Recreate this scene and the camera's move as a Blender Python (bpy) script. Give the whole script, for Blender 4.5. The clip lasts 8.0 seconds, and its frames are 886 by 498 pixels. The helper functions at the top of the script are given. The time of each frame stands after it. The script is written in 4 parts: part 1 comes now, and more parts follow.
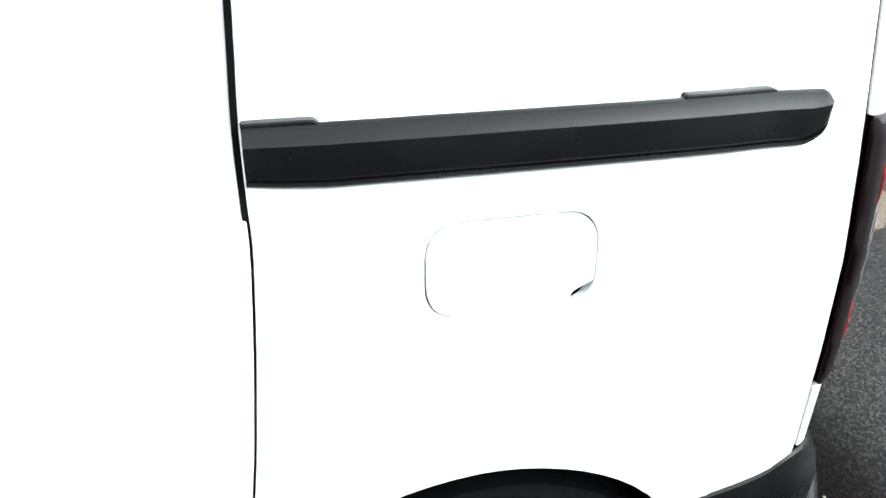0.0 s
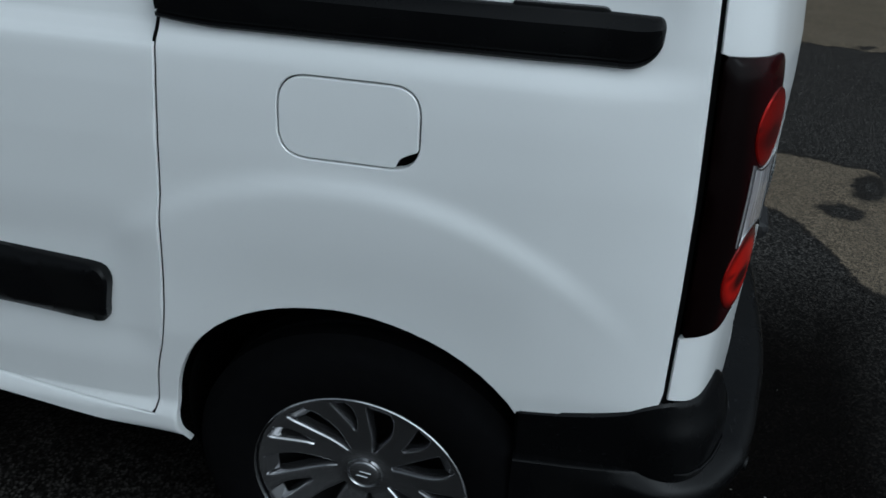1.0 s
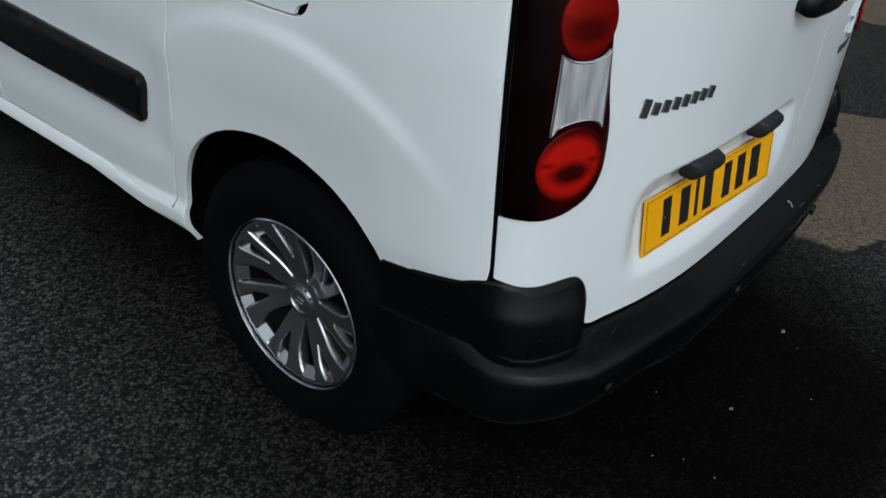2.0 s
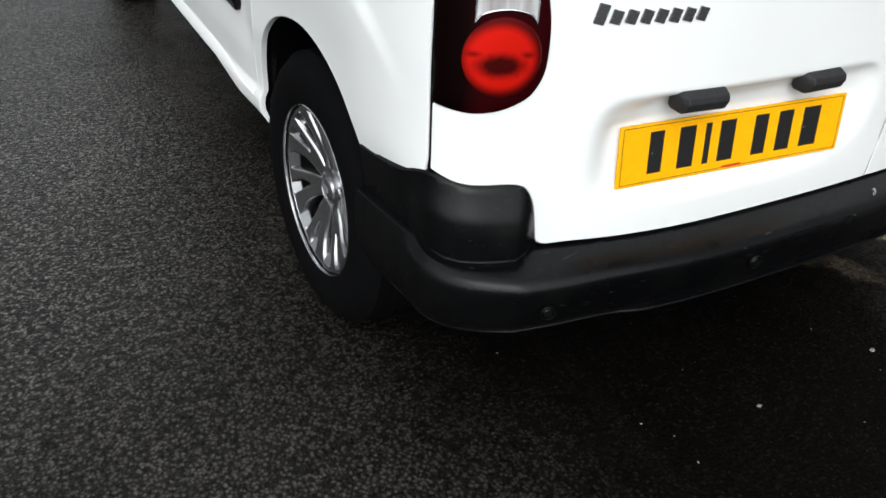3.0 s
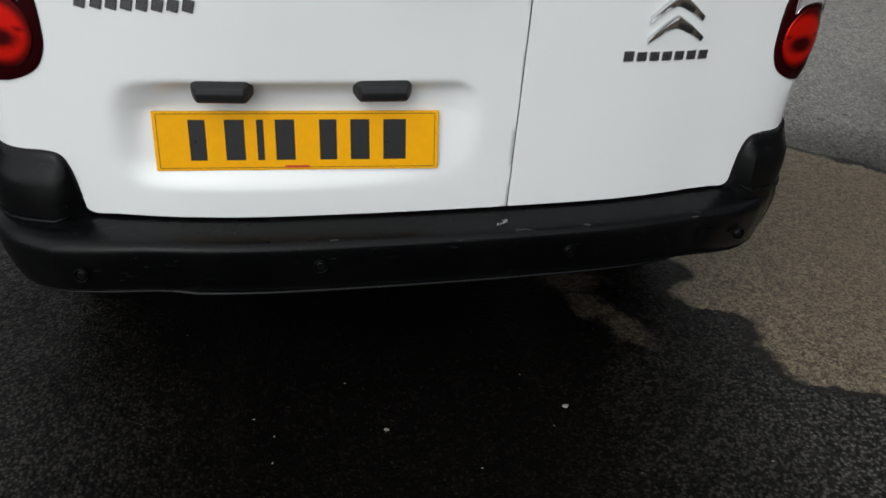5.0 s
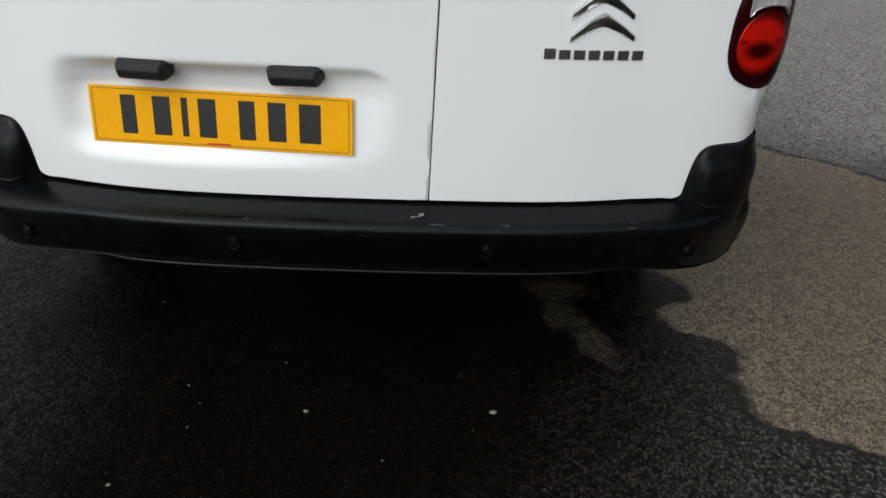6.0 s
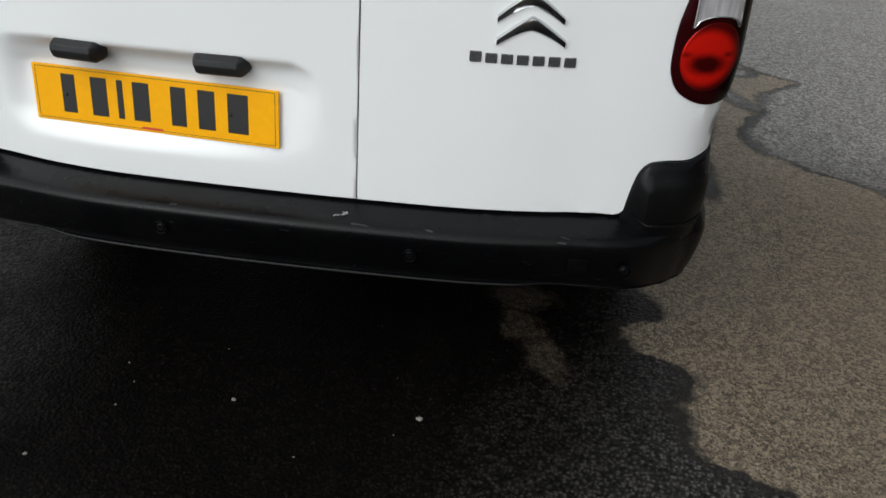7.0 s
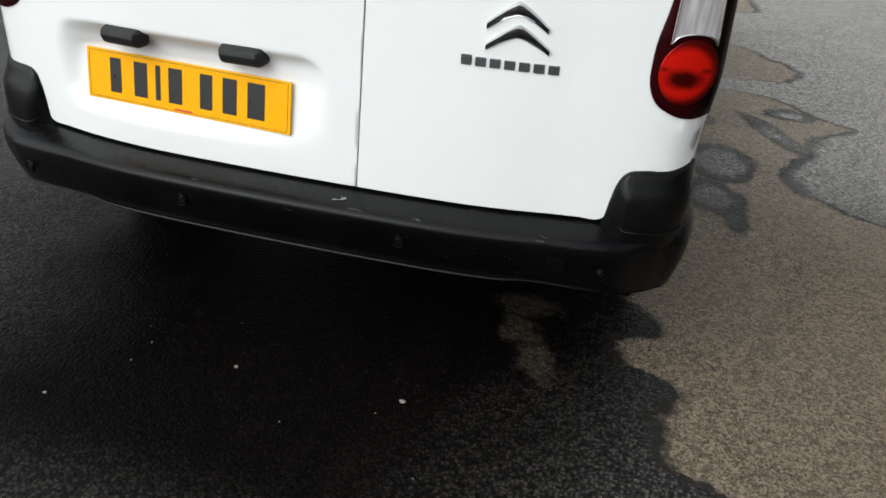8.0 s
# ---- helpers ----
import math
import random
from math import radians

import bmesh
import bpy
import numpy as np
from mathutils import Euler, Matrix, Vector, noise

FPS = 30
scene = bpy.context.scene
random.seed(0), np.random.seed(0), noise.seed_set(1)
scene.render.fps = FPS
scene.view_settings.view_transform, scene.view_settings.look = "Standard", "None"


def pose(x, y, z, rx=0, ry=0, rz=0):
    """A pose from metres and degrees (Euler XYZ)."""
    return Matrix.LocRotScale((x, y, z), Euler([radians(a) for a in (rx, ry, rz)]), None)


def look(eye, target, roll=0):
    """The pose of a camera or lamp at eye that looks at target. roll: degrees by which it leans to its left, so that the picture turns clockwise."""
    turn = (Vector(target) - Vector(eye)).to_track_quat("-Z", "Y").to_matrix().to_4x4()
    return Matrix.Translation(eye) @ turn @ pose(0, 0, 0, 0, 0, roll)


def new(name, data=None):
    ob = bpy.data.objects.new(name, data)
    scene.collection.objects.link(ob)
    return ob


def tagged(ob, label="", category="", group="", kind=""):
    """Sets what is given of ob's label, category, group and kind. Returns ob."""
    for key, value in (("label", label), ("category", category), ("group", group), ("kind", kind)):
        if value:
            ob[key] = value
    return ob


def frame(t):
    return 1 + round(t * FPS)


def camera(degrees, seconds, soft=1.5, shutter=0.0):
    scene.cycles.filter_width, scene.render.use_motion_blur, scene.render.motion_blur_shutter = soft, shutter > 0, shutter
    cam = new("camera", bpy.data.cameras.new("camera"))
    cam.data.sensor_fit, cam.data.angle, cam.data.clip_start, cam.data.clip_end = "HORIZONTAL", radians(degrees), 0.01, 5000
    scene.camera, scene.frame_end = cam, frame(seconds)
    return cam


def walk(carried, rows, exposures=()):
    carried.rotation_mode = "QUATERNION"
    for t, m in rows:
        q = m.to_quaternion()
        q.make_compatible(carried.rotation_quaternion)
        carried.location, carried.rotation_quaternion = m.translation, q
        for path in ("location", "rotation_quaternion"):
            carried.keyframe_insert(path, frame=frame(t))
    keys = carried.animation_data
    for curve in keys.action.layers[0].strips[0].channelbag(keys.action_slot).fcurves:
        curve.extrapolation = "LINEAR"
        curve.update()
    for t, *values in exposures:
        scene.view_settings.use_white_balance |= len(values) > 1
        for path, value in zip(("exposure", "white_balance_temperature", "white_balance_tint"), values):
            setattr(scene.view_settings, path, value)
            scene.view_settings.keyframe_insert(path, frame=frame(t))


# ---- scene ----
cam = camera(58.0, 8.0, soft=1.6)
PATH = [
    (0, (-1.608, 0.862, 1.469), (0.081, 0.427, 0.49), 1.4),
    (0.2, (-1.64, 0.72, 1.472), (0.05, 0.38, 0.457), 1.2),
    (0.5, (-1.739, 0.521, 1.456), (0.013, 0.422, 0.497), 1.2),
    (0.8, (-1.838, 0.363, 1.452), (-0.119, 0.542, 0.444), 2.3),
    (1, (-1.852, 0.247, 1.41), (-0.153, 0.601, 0.417), 2.7),
    (1.2, (-1.796, 0.094, 1.39), (-0.139, 0.594, 0.387), 3.6),
    (1.5, (-1.749, -0.097, 1.387), (-0.198, 0.572, 0.316), 4.6),
    (1.7, (-1.748, -0.237, 1.368), (-0.277, 0.598, 0.302), 3.8),
    (2, (-1.769, -0.497, 1.348), (-0.414, 0.528, 0.287), 4.3),
    (2.2, (-1.726, -0.631, 1.338), (-0.467, 0.516, 0.284), 3.0),
    (3.3, (-1.314, -1.067, 1.225), (-0.565, 0.43, 0.13), 5.8),
    (3.5, (-1.233, -1.177, 1.239), (-0.552, 0.377, 0.18), 6.5),
    (3.7, (-1.16, -1.261, 1.248), (-0.521, 0.349, 0.249), 6.4),
    (4, (-1.015, -1.349, 1.23), (-0.449, 0.276, 0.21), 5.9),
    (4.2, (-0.9, -1.372, 1.217), (-0.371, 0.265, 0.196), 5.0),
    (4.5, (-0.677, -1.371, 1.238), (-0.14, 0.255, 0.203), 6.0),
    (4.7, (-0.523, -1.401, 1.248), (-0.017, 0.229, 0.206), 3.6),
    (5, (-0.317, -1.466, 1.233), (0.079, 0.209, 0.215), 3.3),
    (5.2, (-0.148, -1.519, 1.259), (0.126, 0.182, 0.242), 3.6),
    (6.3, (0.247, -1.523, 1.212), (0.201, 0.199, 0.196), 2.6),
    (6.5, (0.317, -1.477, 1.228), (0.234, 0.225, 0.18), 3.8),
    (6.8, (0.409, -1.444, 1.228), (0.239, 0.245, 0.171), 2.5),
    (7, (0.481, -1.446, 1.239), (0.286, 0.244, 0.188), 2.8),
    (7.2, (0.543, -1.465, 1.24), (0.259, 0.232, 0.221), 5.3),
    (7.5, (0.635, -1.509, 1.229), (0.301, 0.194, 0.236), 6.9),
    (7.7, (0.676, -1.531, 1.22), (0.305, 0.162, 0.223), 5.9),
    (8, (0.704, -1.546, 1.221), (0.293, 0.148, 0.24), 4.1),
]
walk(cam, [(t, look(eye, target, roll)) for t, eye, target, roll in PATH],
     exposures=[(0.0, 2.25, 6000, 4), (0.2, 1.15, 5650, 2), (0.5, 0.0, 5600, 2), (1.0, -0.44, 5500, 1), (1.5, -0.42, 5600, 2), (2.0, -0.15, 5750, 3), (2.2, 0.15, 5900, 4),
                (3.3, 0.85, 6300, 7), (3.7, 0.52, 6250, 7), (4.5, 0.3, 6300, 7), (5.2, 0.06, 6250, 7), (6.5, 0.28, 6250, 7), (7.3, 0.33, 6250, 7), (8.0, 0.68, 6300, 7)])

# ---- light: overcast daylight ----
world = bpy.data.worlds.new("overcast_sky")
scene.world = world
world.use_nodes = True
wn, wl = world.node_tree.nodes, world.node_tree.links
wn.clear()
sky = wn.new("ShaderNodeTexSky")
sky.sky_type = "NISHITA"
sky.sun_disc = False
sky.sun_elevation, sky.sun_rotation = radians(42), radians(215)
sky.air_density, sky.dust_density, sky.ozone_density = 1.0, 4.0, 1.0
soft = wn.new("ShaderNodeHueSaturation")
soft.inputs["Saturation"].default_value = 0.12
back = wn.new("ShaderNodeBackground")
back.inputs["Strength"].default_value = 0.10
wout = wn.new("ShaderNodeOutputWorld")
wl.new(sky.outputs["Color"], soft.inputs["Color"])
wl.new(soft.outputs["Color"], back.inputs["Color"])
wl.new(back.outputs["Background"], wout.inputs["Surface"])
sun_data = bpy.data.lights.new("sun", "SUN")
sun_data.energy, sun_data.angle, sun_data.color = 1.3, radians(110), (1.0, 0.985, 0.965)
sun = new("sun", sun_data)
sun.matrix_world = look((-4.3, -6.1, 6.7), (0, 0, 0))

# ---- materials ----


class Mat:
    """A small node builder round one Principled surface."""

    def __init__(self, name, rough=0.5, metal=0.0, coat=0.0, spec=0.5):
        self.m = bpy.data.materials.new(name)
        self.m.use_nodes = True
        self.t = self.m.node_tree
        self.p = self.t.nodes["Principled BSDF"]
        self.p.inputs["Roughness"].default_value = rough
        self.p.inputs["Metallic"].default_value = metal
        self.p.inputs["Coat Weight"].default_value = coat
        self.p.inputs["Coat Roughness"].default_value = 0.04
        self.p.inputs["Specular IOR Level"].default_value = spec
        self.at = self.node("ShaderNodeNewGeometry").outputs["Position"]

    def node(self, kind, **values):
        n = self.t.nodes.new(kind)
        for k, v in values.items():
            n.inputs[k.replace("_", " ")].default_value = v
        return n

    def put(self, a, b):
        self.t.links.new(a, b)

    def math(self, op, a, b=0.0, clamp=False):
        n = self.t.nodes.new("ShaderNodeMath")
        n.operation, n.use_clamp = op, clamp
        for i, v in enumerate((a, b)):
            if isinstance(v, (int, float)):
                n.inputs[i].default_value = v
            else:
                self.put(v, n.inputs[i])
        return n.outputs[0]

    def noise(self, scale, detail=4.0, rough=0.55, at=None):
        n = self.node("ShaderNodeTexNoise", Scale=scale, Detail=detail, Roughness=rough)
        self.put(at or self.at, n.inputs["Vector"])
        return n.outputs["Fac"]

    def cells(self, scale, out="Color", feature="F1", at=None):
        n = self.node("ShaderNodeTexVoronoi", Scale=scale)
        n.feature = feature
        self.put(at or self.at, n.inputs["Vector"])
        return n.outputs[out]

    def span(self, v, a, b, lo=0.0, hi=1.0, smooth=False):
        n = self.t.nodes.new("ShaderNodeMapRange")
        n.interpolation_type = "SMOOTHSTEP" if smooth else "LINEAR"
        self.put(v, n.inputs["Value"])
        for k, x in zip(("From Min", "From Max", "To Min", "To Max"), (a, b, lo, hi)):
            n.inputs[k].default_value = x
        return n.outputs["Result"]

    def mix(self, f, a, b):
        n = self.t.nodes.new("ShaderNodeMix")
        n.data_type = "RGBA"
        for sock, v in ((n.inputs[0], f), (n.inputs[6], a), (n.inputs[7], b)):
            if isinstance(v, (int, float)):
                sock.default_value = v
            elif isinstance(v, tuple):
                sock.default_value = (*v, 1.0)
            else:
                self.put(v, sock)
        return n.outputs[2]

    def colour(self, v):
        if isinstance(v, tuple):
            self.p.inputs["Base Color"].default_value = (*v, 1.0)
        else:
            self.put(v, self.p.inputs["Base Color"])
        return self

    def rough(self, v):
        self.put(v, self.p.inputs["Roughness"])
        return self

    def bump(self, height, strength=0.3, distance=0.001):
        n = self.node("ShaderNodeBump", Strength=strength, Distance=distance)
        self.put(height, n.inputs["Height"])
        self.put(n.outputs["Normal"], self.p.inputs["Normal"])
        return self


def white_paint():
    m = Mat("white_car_paint", rough=0.3, coat=0.6)
    film = m.span(m.noise(2.3, 3), 0.1, 0.9, smooth=True)
    specks = m.span(m.noise(420, 2), 0.70, 0.78)
    c = m.mix(film, (0.80, 0.81, 0.81), (0.75, 0.76, 0.755))
    c = m.mix(m.math("MULTIPLY", specks, 0.25), c, (0.45, 0.42, 0.38))
    m.colour(c)
    m.rough(m.span(film, 0, 1, 0.29, 0.35))
    return m.bump(m.noise(160, 2), 0.02, 0.0006).m


def black_plastic(name="black_plastic", base=0.0020, r=0.31, scuffs=0.5):
    m = Mat(name, rough=r, spec=0.165)
    dust = m.span(m.noise(7, 5), 0.45, 0.8)
    stretch = m.node("ShaderNodeMapping")
    stretch.inputs["Scale"].default_value = (1.0, 5.0, 9.0)
    m.put(m.at, stretch.inputs["Vector"])
    marks = m.span(m.noise(26, 6, 0.7, stretch.outputs[0]), 0.62, 0.72)
    c = m.mix(dust, (base * 0.95, base, base * 1.2), (base * 1.7, base * 1.7, base * 1.7))
    c = m.mix(m.math("MULTIPLY", marks, scuffs), c, (0.055, 0.055, 0.057))
    m.colour(c)
    m.rough(m.span(dust, 0, 1, r - 0.06, r + 0.12))
    return m.bump(m.noise(900, 2), 0.25, 0.0004).m


def plain(name, colour, rough=0.5, metal=0.0, coat=0.0, grain=300, wear=0.12, depth=0.0003, spec=0.5):
    m = Mat(name, rough, metal, coat, spec)
    n = m.noise(grain / 12, 5)
    dark = tuple(v * (1 - wear * 2) for v in colour)
    m.colour(m.mix(m.span(n, 0.3, 0.75), colour, dark))
    m.rough(m.span(n, 0.2, 0.8, max(0.02, rough - 0.06), rough + 0.1))
    return m.bump(m.noise(grain, 2), 0.15, depth).m


def ribbed_lens():
    m = Mat("clear_ribbed_lens", rough=0.12, coat=0.8)
    w = m.node("ShaderNodeTexWave", Scale=30.0, Distortion=3.5)
    w.bands_direction = "X"
    m.put(m.at, w.inputs["Vector"])
    tall = m.node("ShaderNodeMapping")
    tall.inputs["Scale"].default_value = (1.0, 1.0, 0.12)
    m.put(m.at, tall.inputs["Vector"])
    n = m.noise(75, 3, 0.5, tall.outputs[0])
    m.colour(m.mix(m.span(n, 0.3, 0.7), (0.50, 0.49, 0.50), (0.27, 0.25, 0.26)))
    return m.bump(w.outputs["Fac"], 0.25, 0.001).m


def smoked_lens():
    """Lamp cover: black where it wraps round the flank, plum red over the tail."""
    m = Mat("smoked_red_lens", rough=0.15, spec=0.08)
    sep = m.node("ShaderNodeSeparateXYZ")
    m.put(m.at, sep.inputs[0])
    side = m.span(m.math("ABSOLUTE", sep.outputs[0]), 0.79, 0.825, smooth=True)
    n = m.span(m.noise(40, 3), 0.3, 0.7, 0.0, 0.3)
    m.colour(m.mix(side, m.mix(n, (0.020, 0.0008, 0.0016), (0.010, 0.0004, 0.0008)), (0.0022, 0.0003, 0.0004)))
    return m.bump(m.noise(900, 2), 0.1, 0.0001).m


def red_lens():
    """Red lens, moulded with a dark half-moon over the bulb and two dark wings."""
    m = Mat("red_lens", rough=0.28, metal=0.5, spec=0.2)
    sep = m.node("ShaderNodeSeparateXYZ")
    m.put(m.at, sep.inputs[0])
    dx = m.math("SUBTRACT", m.math("ABSOLUTE", sep.outputs[0]), 0.772)
    level = m.math("ADD", sep.outputs[2], m.math("MULTIPLY", m.math("GREATER_THAN", sep.outputs[0], 0.0), 0.022))

    apart = m.math("ABSOLUTE", dx)

    def oval(cz, wide, high, cx=0.0):
        a, b = m.math("DIVIDE", m.math("SUBTRACT", apart, cx), wide), m.math("DIVIDE", m.math("SUBTRACT", level, cz), high)
        return m.math("SQRT", m.math("ADD", m.math("MULTIPLY", a, a), m.math("MULTIPLY", b, b)))

    core = rim = None
    for cz in (0.819, 1.039):
        d = m.math("MINIMUM", m.math("ADD", oval(cz + 0.007, 0.024, 0.0110, 0.038), 0.85), oval(cz - 0.010, 0.029, 0.0155))
        core = d if core is None else m.math("MINIMUM", core, d)
        d = oval(cz, 0.058, 0.058)
        rim = d if rim is None else m.math("MINIMUM", rim, d)
    n = m.noise(70, 3)
    core = m.math("ADD", core, m.math("MULTIPLY", m.math("SUBTRACT", n, 0.5), 0.5))
    c = m.mix(m.span(core, 0.55, 1.70, smooth=True), (0.055, 0.0010, 0.001), (0.72, 0.010, 0.004))
    c = m.mix(m.span(level, 0.94, 0.95, 0.0, 0.75), c, (0.11, 0.002, 0.0015))
    m.colour(m.mix(m.span(rim, 0.70, 1.02, smooth=True), c, (0.085, 0.0015, 0.0015)))
    return m.bump(m.cells(330, "Distance"), 0.15, 0.0006).m


def tarmac():
    """Old tarmac: a dark wet coat with the van's shade painted in, worn through to a brown, drier course in ragged
    patches.
    """
    m = Mat("worn_wet_tarmac_with_shade", rough=0.5, spec=0.3)
    sep = m.node("ShaderNodeSeparateXYZ")
    m.put(m.at, sep.inputs[0])
    px, py = sep.outputs[0], sep.outputs[1]
    wob = m.math("MULTIPLY", m.math("SUBTRACT", m.noise(4.5, 4, 0.55), 0.5), 0.16)
    frayed = m.math("MULTIPLY", m.math("SUBTRACT", m.noise(24, 6, 0.72), 0.5), 0.085)
    x = m.math("ADD", m.math("ADD", px, wob), frayed)
    y = m.math("ADD", py, m.math("MULTIPLY", m.math("SUBTRACT", m.noise(19, 5, 0.7), 0.5), 0.10))
    along = m.span(y, -3.0, 6.0)

    def border(stops):
        r = m.t.nodes.new("ShaderNodeValToRGB")
        m.put(along, r.inputs[0])
        e = r.color_ramp.elements
        while len(e) < len(stops):
            e.new(0.5)
        for el, (y, v) in zip(e, sorted(stops)):
            el.position, el.color = (y + 3.0) / 9.0, (v / 8.0, v / 8.0, v / 8.0, 1)
        return m.math("MULTIPLY", r.outputs["Color"], 8.0)

    left = border([(-3.0, 1.6), (-2.2, 1.1), (-1.6, 0.75), (-1.3, 0.66), (-0.7, 0.70), (-0.564, 1.14), (-0.45, 1.30), (-0.30, 1.20), (-0.21, 1.0), (-0.176, 0.89), (-0.10, 0.90), (-0.01, 0.88), (0.10, 0.93), (0.145, 0.86), (0.16, 0.79), (0.26, 0.75),
                   (0.32, 0.86), (0.40, 0.86), (0.48, 0.76), (0.8, 0.70), (1.5, 0.6), (6.0, 0.6)])
    right = border([(-3.0, 0.8), (-2.2, 0.95), (-1.6, 1.15), (-1.3, 1.25), (-1.05, 1.46), (-0.95, 1.85), (-0.5, 1.92), (-0.4, 2.18), (-0.05, 2.38), (0.9, 2.0), (1.28, 1.65), (1.344, 1.5), (1.44, 1.42), (1.474, 1.335), (1.7, 1.295), (1.89, 1.413),
                    (2.18, 1.5), (2.35, 1.68), (2.455, 1.52), (2.62, 1.40), (2.72, 1.30), (2.77, 0.95), (2.95, 0.95), (3.0, 1.43), (3.27, 1.53), (3.45, 1.41), (3.73, 1.20), (3.8, 0.9), (4.6, 0.9), (4.8, 1.4), (6.0, 1.3)])
    depth = m.math("MINIMUM", m.math("SUBTRACT", x, left), m.math("SUBTRACT", right, x))
    far_band = m.math("SUBTRACT", m.math("ADD", px, m.math("MULTIPLY", wob, 4.0)), 4.1)

    def blob(cx, cy, ax, ay, turn=0.0):
        c, s = math.cos(radians(turn)), math.sin(radians(turn))
        dx, dy = m.math("SUBTRACT", x, cx), m.math("SUBTRACT", y, cy)
        u = m.math("DIVIDE", m.math("ADD", m.math("MULTIPLY", dx, c), m.math("MULTIPLY", dy, s)), ax)
        v = m.math("DIVIDE", m.math("SUBTRACT", m.math("MULTIPLY", dy, c), m.math("MULTIPLY", dx, s)), ay)
        d = m.math("SQRT", m.math("ADD", m.math("MULTIPLY", u, u), m.math("MULTIPLY", v, v)))
        return m.math("MULTIPLY", m.math("SUBTRACT", 1.0, d), min(ax, ay))

    for hole in ((1.05, 1.68, 0.135, 0.19), (1.02, 1.32, 0.10, 0.16, 25), (1.10, 1.16, 0.035, 0.09, -10), (1.31, 2.12, 0.045, 0.22, 28), (1.39, 2.44, 0.09, 0.07), (1.34, -0.73, 0.06, 0.08), (1.62, -0.90, 0.13, 0.06, -20), (0.92, 2.2, 0.10, 0.10)):
        depth = m.math("MINIMUM", depth, m.math("MULTIPLY", blob(*hole), -1.0))
    film = None
    for spot in ((0.505, 0.345, 0.065, 0.055), (0.50, 0.225, 0.045, 0.075, 8), (0.553, 0.125, 0.042, 0.10, 22)):
        d = m.math("ADD", blob(*spot), m.math("MULTIPLY", m.math("SUBTRACT", m.noise(42, 3), 0.5), 0.07))
        film = d if film is None else m.math("MAXIMUM", film, d)
    depth = m.math("MAXIMUM", depth, far_band)
    worn = m.span(depth, -0.004, 0.006, smooth=True)
    edge = m.span(m.math("ABSOLUTE", m.math("ADD", depth, 0.008)), 0.008, 0.042, 1.0, 0.0, smooth=True)
    lines = m.math("MULTIPLY", edge, m.span(m.noise(3.1, 3), 0.42, 0.55, 0.7, 1.0))
    shift = m.noise(0.55, 3)
    stone = m.node("ShaderNodeSeparateColor")
    m.put(m.cells(118), stone.inputs[0])
    fine = m.node("ShaderNodeSeparateColor")
    m.put(m.cells(260), fine.inputs[0])
    binder = m.span(m.cells(118, "Distance"), 0.34, 0.62, smooth=True)
    pick = m.math("ADD", m.math("MULTIPLY", stone.outputs[0], 0.6), m.math("MULTIPLY", fine.outputs[1], 0.4))
    # Near-black coat round the van: its soft shade is put into this colour.
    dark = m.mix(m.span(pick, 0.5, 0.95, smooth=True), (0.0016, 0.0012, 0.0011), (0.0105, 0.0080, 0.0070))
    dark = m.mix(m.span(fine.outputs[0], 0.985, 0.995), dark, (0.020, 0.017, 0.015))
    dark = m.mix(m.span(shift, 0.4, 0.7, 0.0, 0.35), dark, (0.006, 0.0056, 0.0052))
    tracks = m.node("ShaderNodeMapping")
    tracks.inputs["Scale"].default_value = (5.5, 0.22, 1.0)
    m.put(m.at, tracks.inputs["Vector"])
    dark = m.mix(m.span(m.noise(1.0, 4, 0.6, tracks.outputs[0]), 0.52, 0.72, 0.0, 0.3), dark, (0.013, 0.0112, 0.0098))
    # Mask of the ground left clear of the van's painted shade, borders wandering.
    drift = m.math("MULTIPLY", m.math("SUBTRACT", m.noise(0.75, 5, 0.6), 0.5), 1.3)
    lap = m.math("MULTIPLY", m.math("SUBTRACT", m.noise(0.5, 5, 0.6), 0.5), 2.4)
    out_of_shade = m.span(m.math("ADD", px, drift), -0.42, -1.3, 0.0, 0.72, smooth=True)
    out_of_shade = m.math("MULTIPLY", out_of_shade, m.span(m.math("ADD", py, lap), 0.2, 1.9, 0.36, 1.0, smooth=True))
    out_of_shade = m.math("MAXIMUM", out_of_shade, m.span(m.math("ADD", px, drift), 0.34, 1.2, 0.0, 0.46, smooth=True))
    out_of_shade = m.math("MAXIMUM", out_of_shade, m.span(m.math("ADD", py, m.math("MULTIPLY", drift, 0.3)), -0.40, -0.85, 0.0, 0.27, smooth=True))
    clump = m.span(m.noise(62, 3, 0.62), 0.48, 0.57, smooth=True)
    dark = m.mix(out_of_shade, dark, m.mix(m.span(pick, 0.14, 0.68, smooth=True), (0.0110, 0.0102, 0.0094), (0.222, 0.207, 0.188)))
    dark = m.mix(m.math("MULTIPLY", m.math("MULTIPLY", clump, m.span(out_of_shade, 0.05, 0.5)), 0.9), dark, (0.0050, 0.0044, 0.0040))
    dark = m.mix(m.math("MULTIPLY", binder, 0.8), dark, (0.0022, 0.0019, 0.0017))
    # Far right: coarser grey, lightened to carry the wet sheen in the colour.
    far_sheen = m.math("MULTIPLY", m.span(m.math("ADD", py, lap), 0.6, 2.2, smooth=True), m.span(m.math("ADD", px, drift), 0.5, 1.3, smooth=True))
    dark = m.mix(m.math("MULTIPLY", far_sheen, 0.9), dark, m.mix(m.span(pick, 0.3, 0.85, smooth=True), (0.12, 0.112, 0.101), (0.52, 0.494, 0.454)))
    brown = m.mix(m.span(pick, 0.15, 0.85), (0.052, 0.040, 0.026), (0.245, 0.196, 0.136))
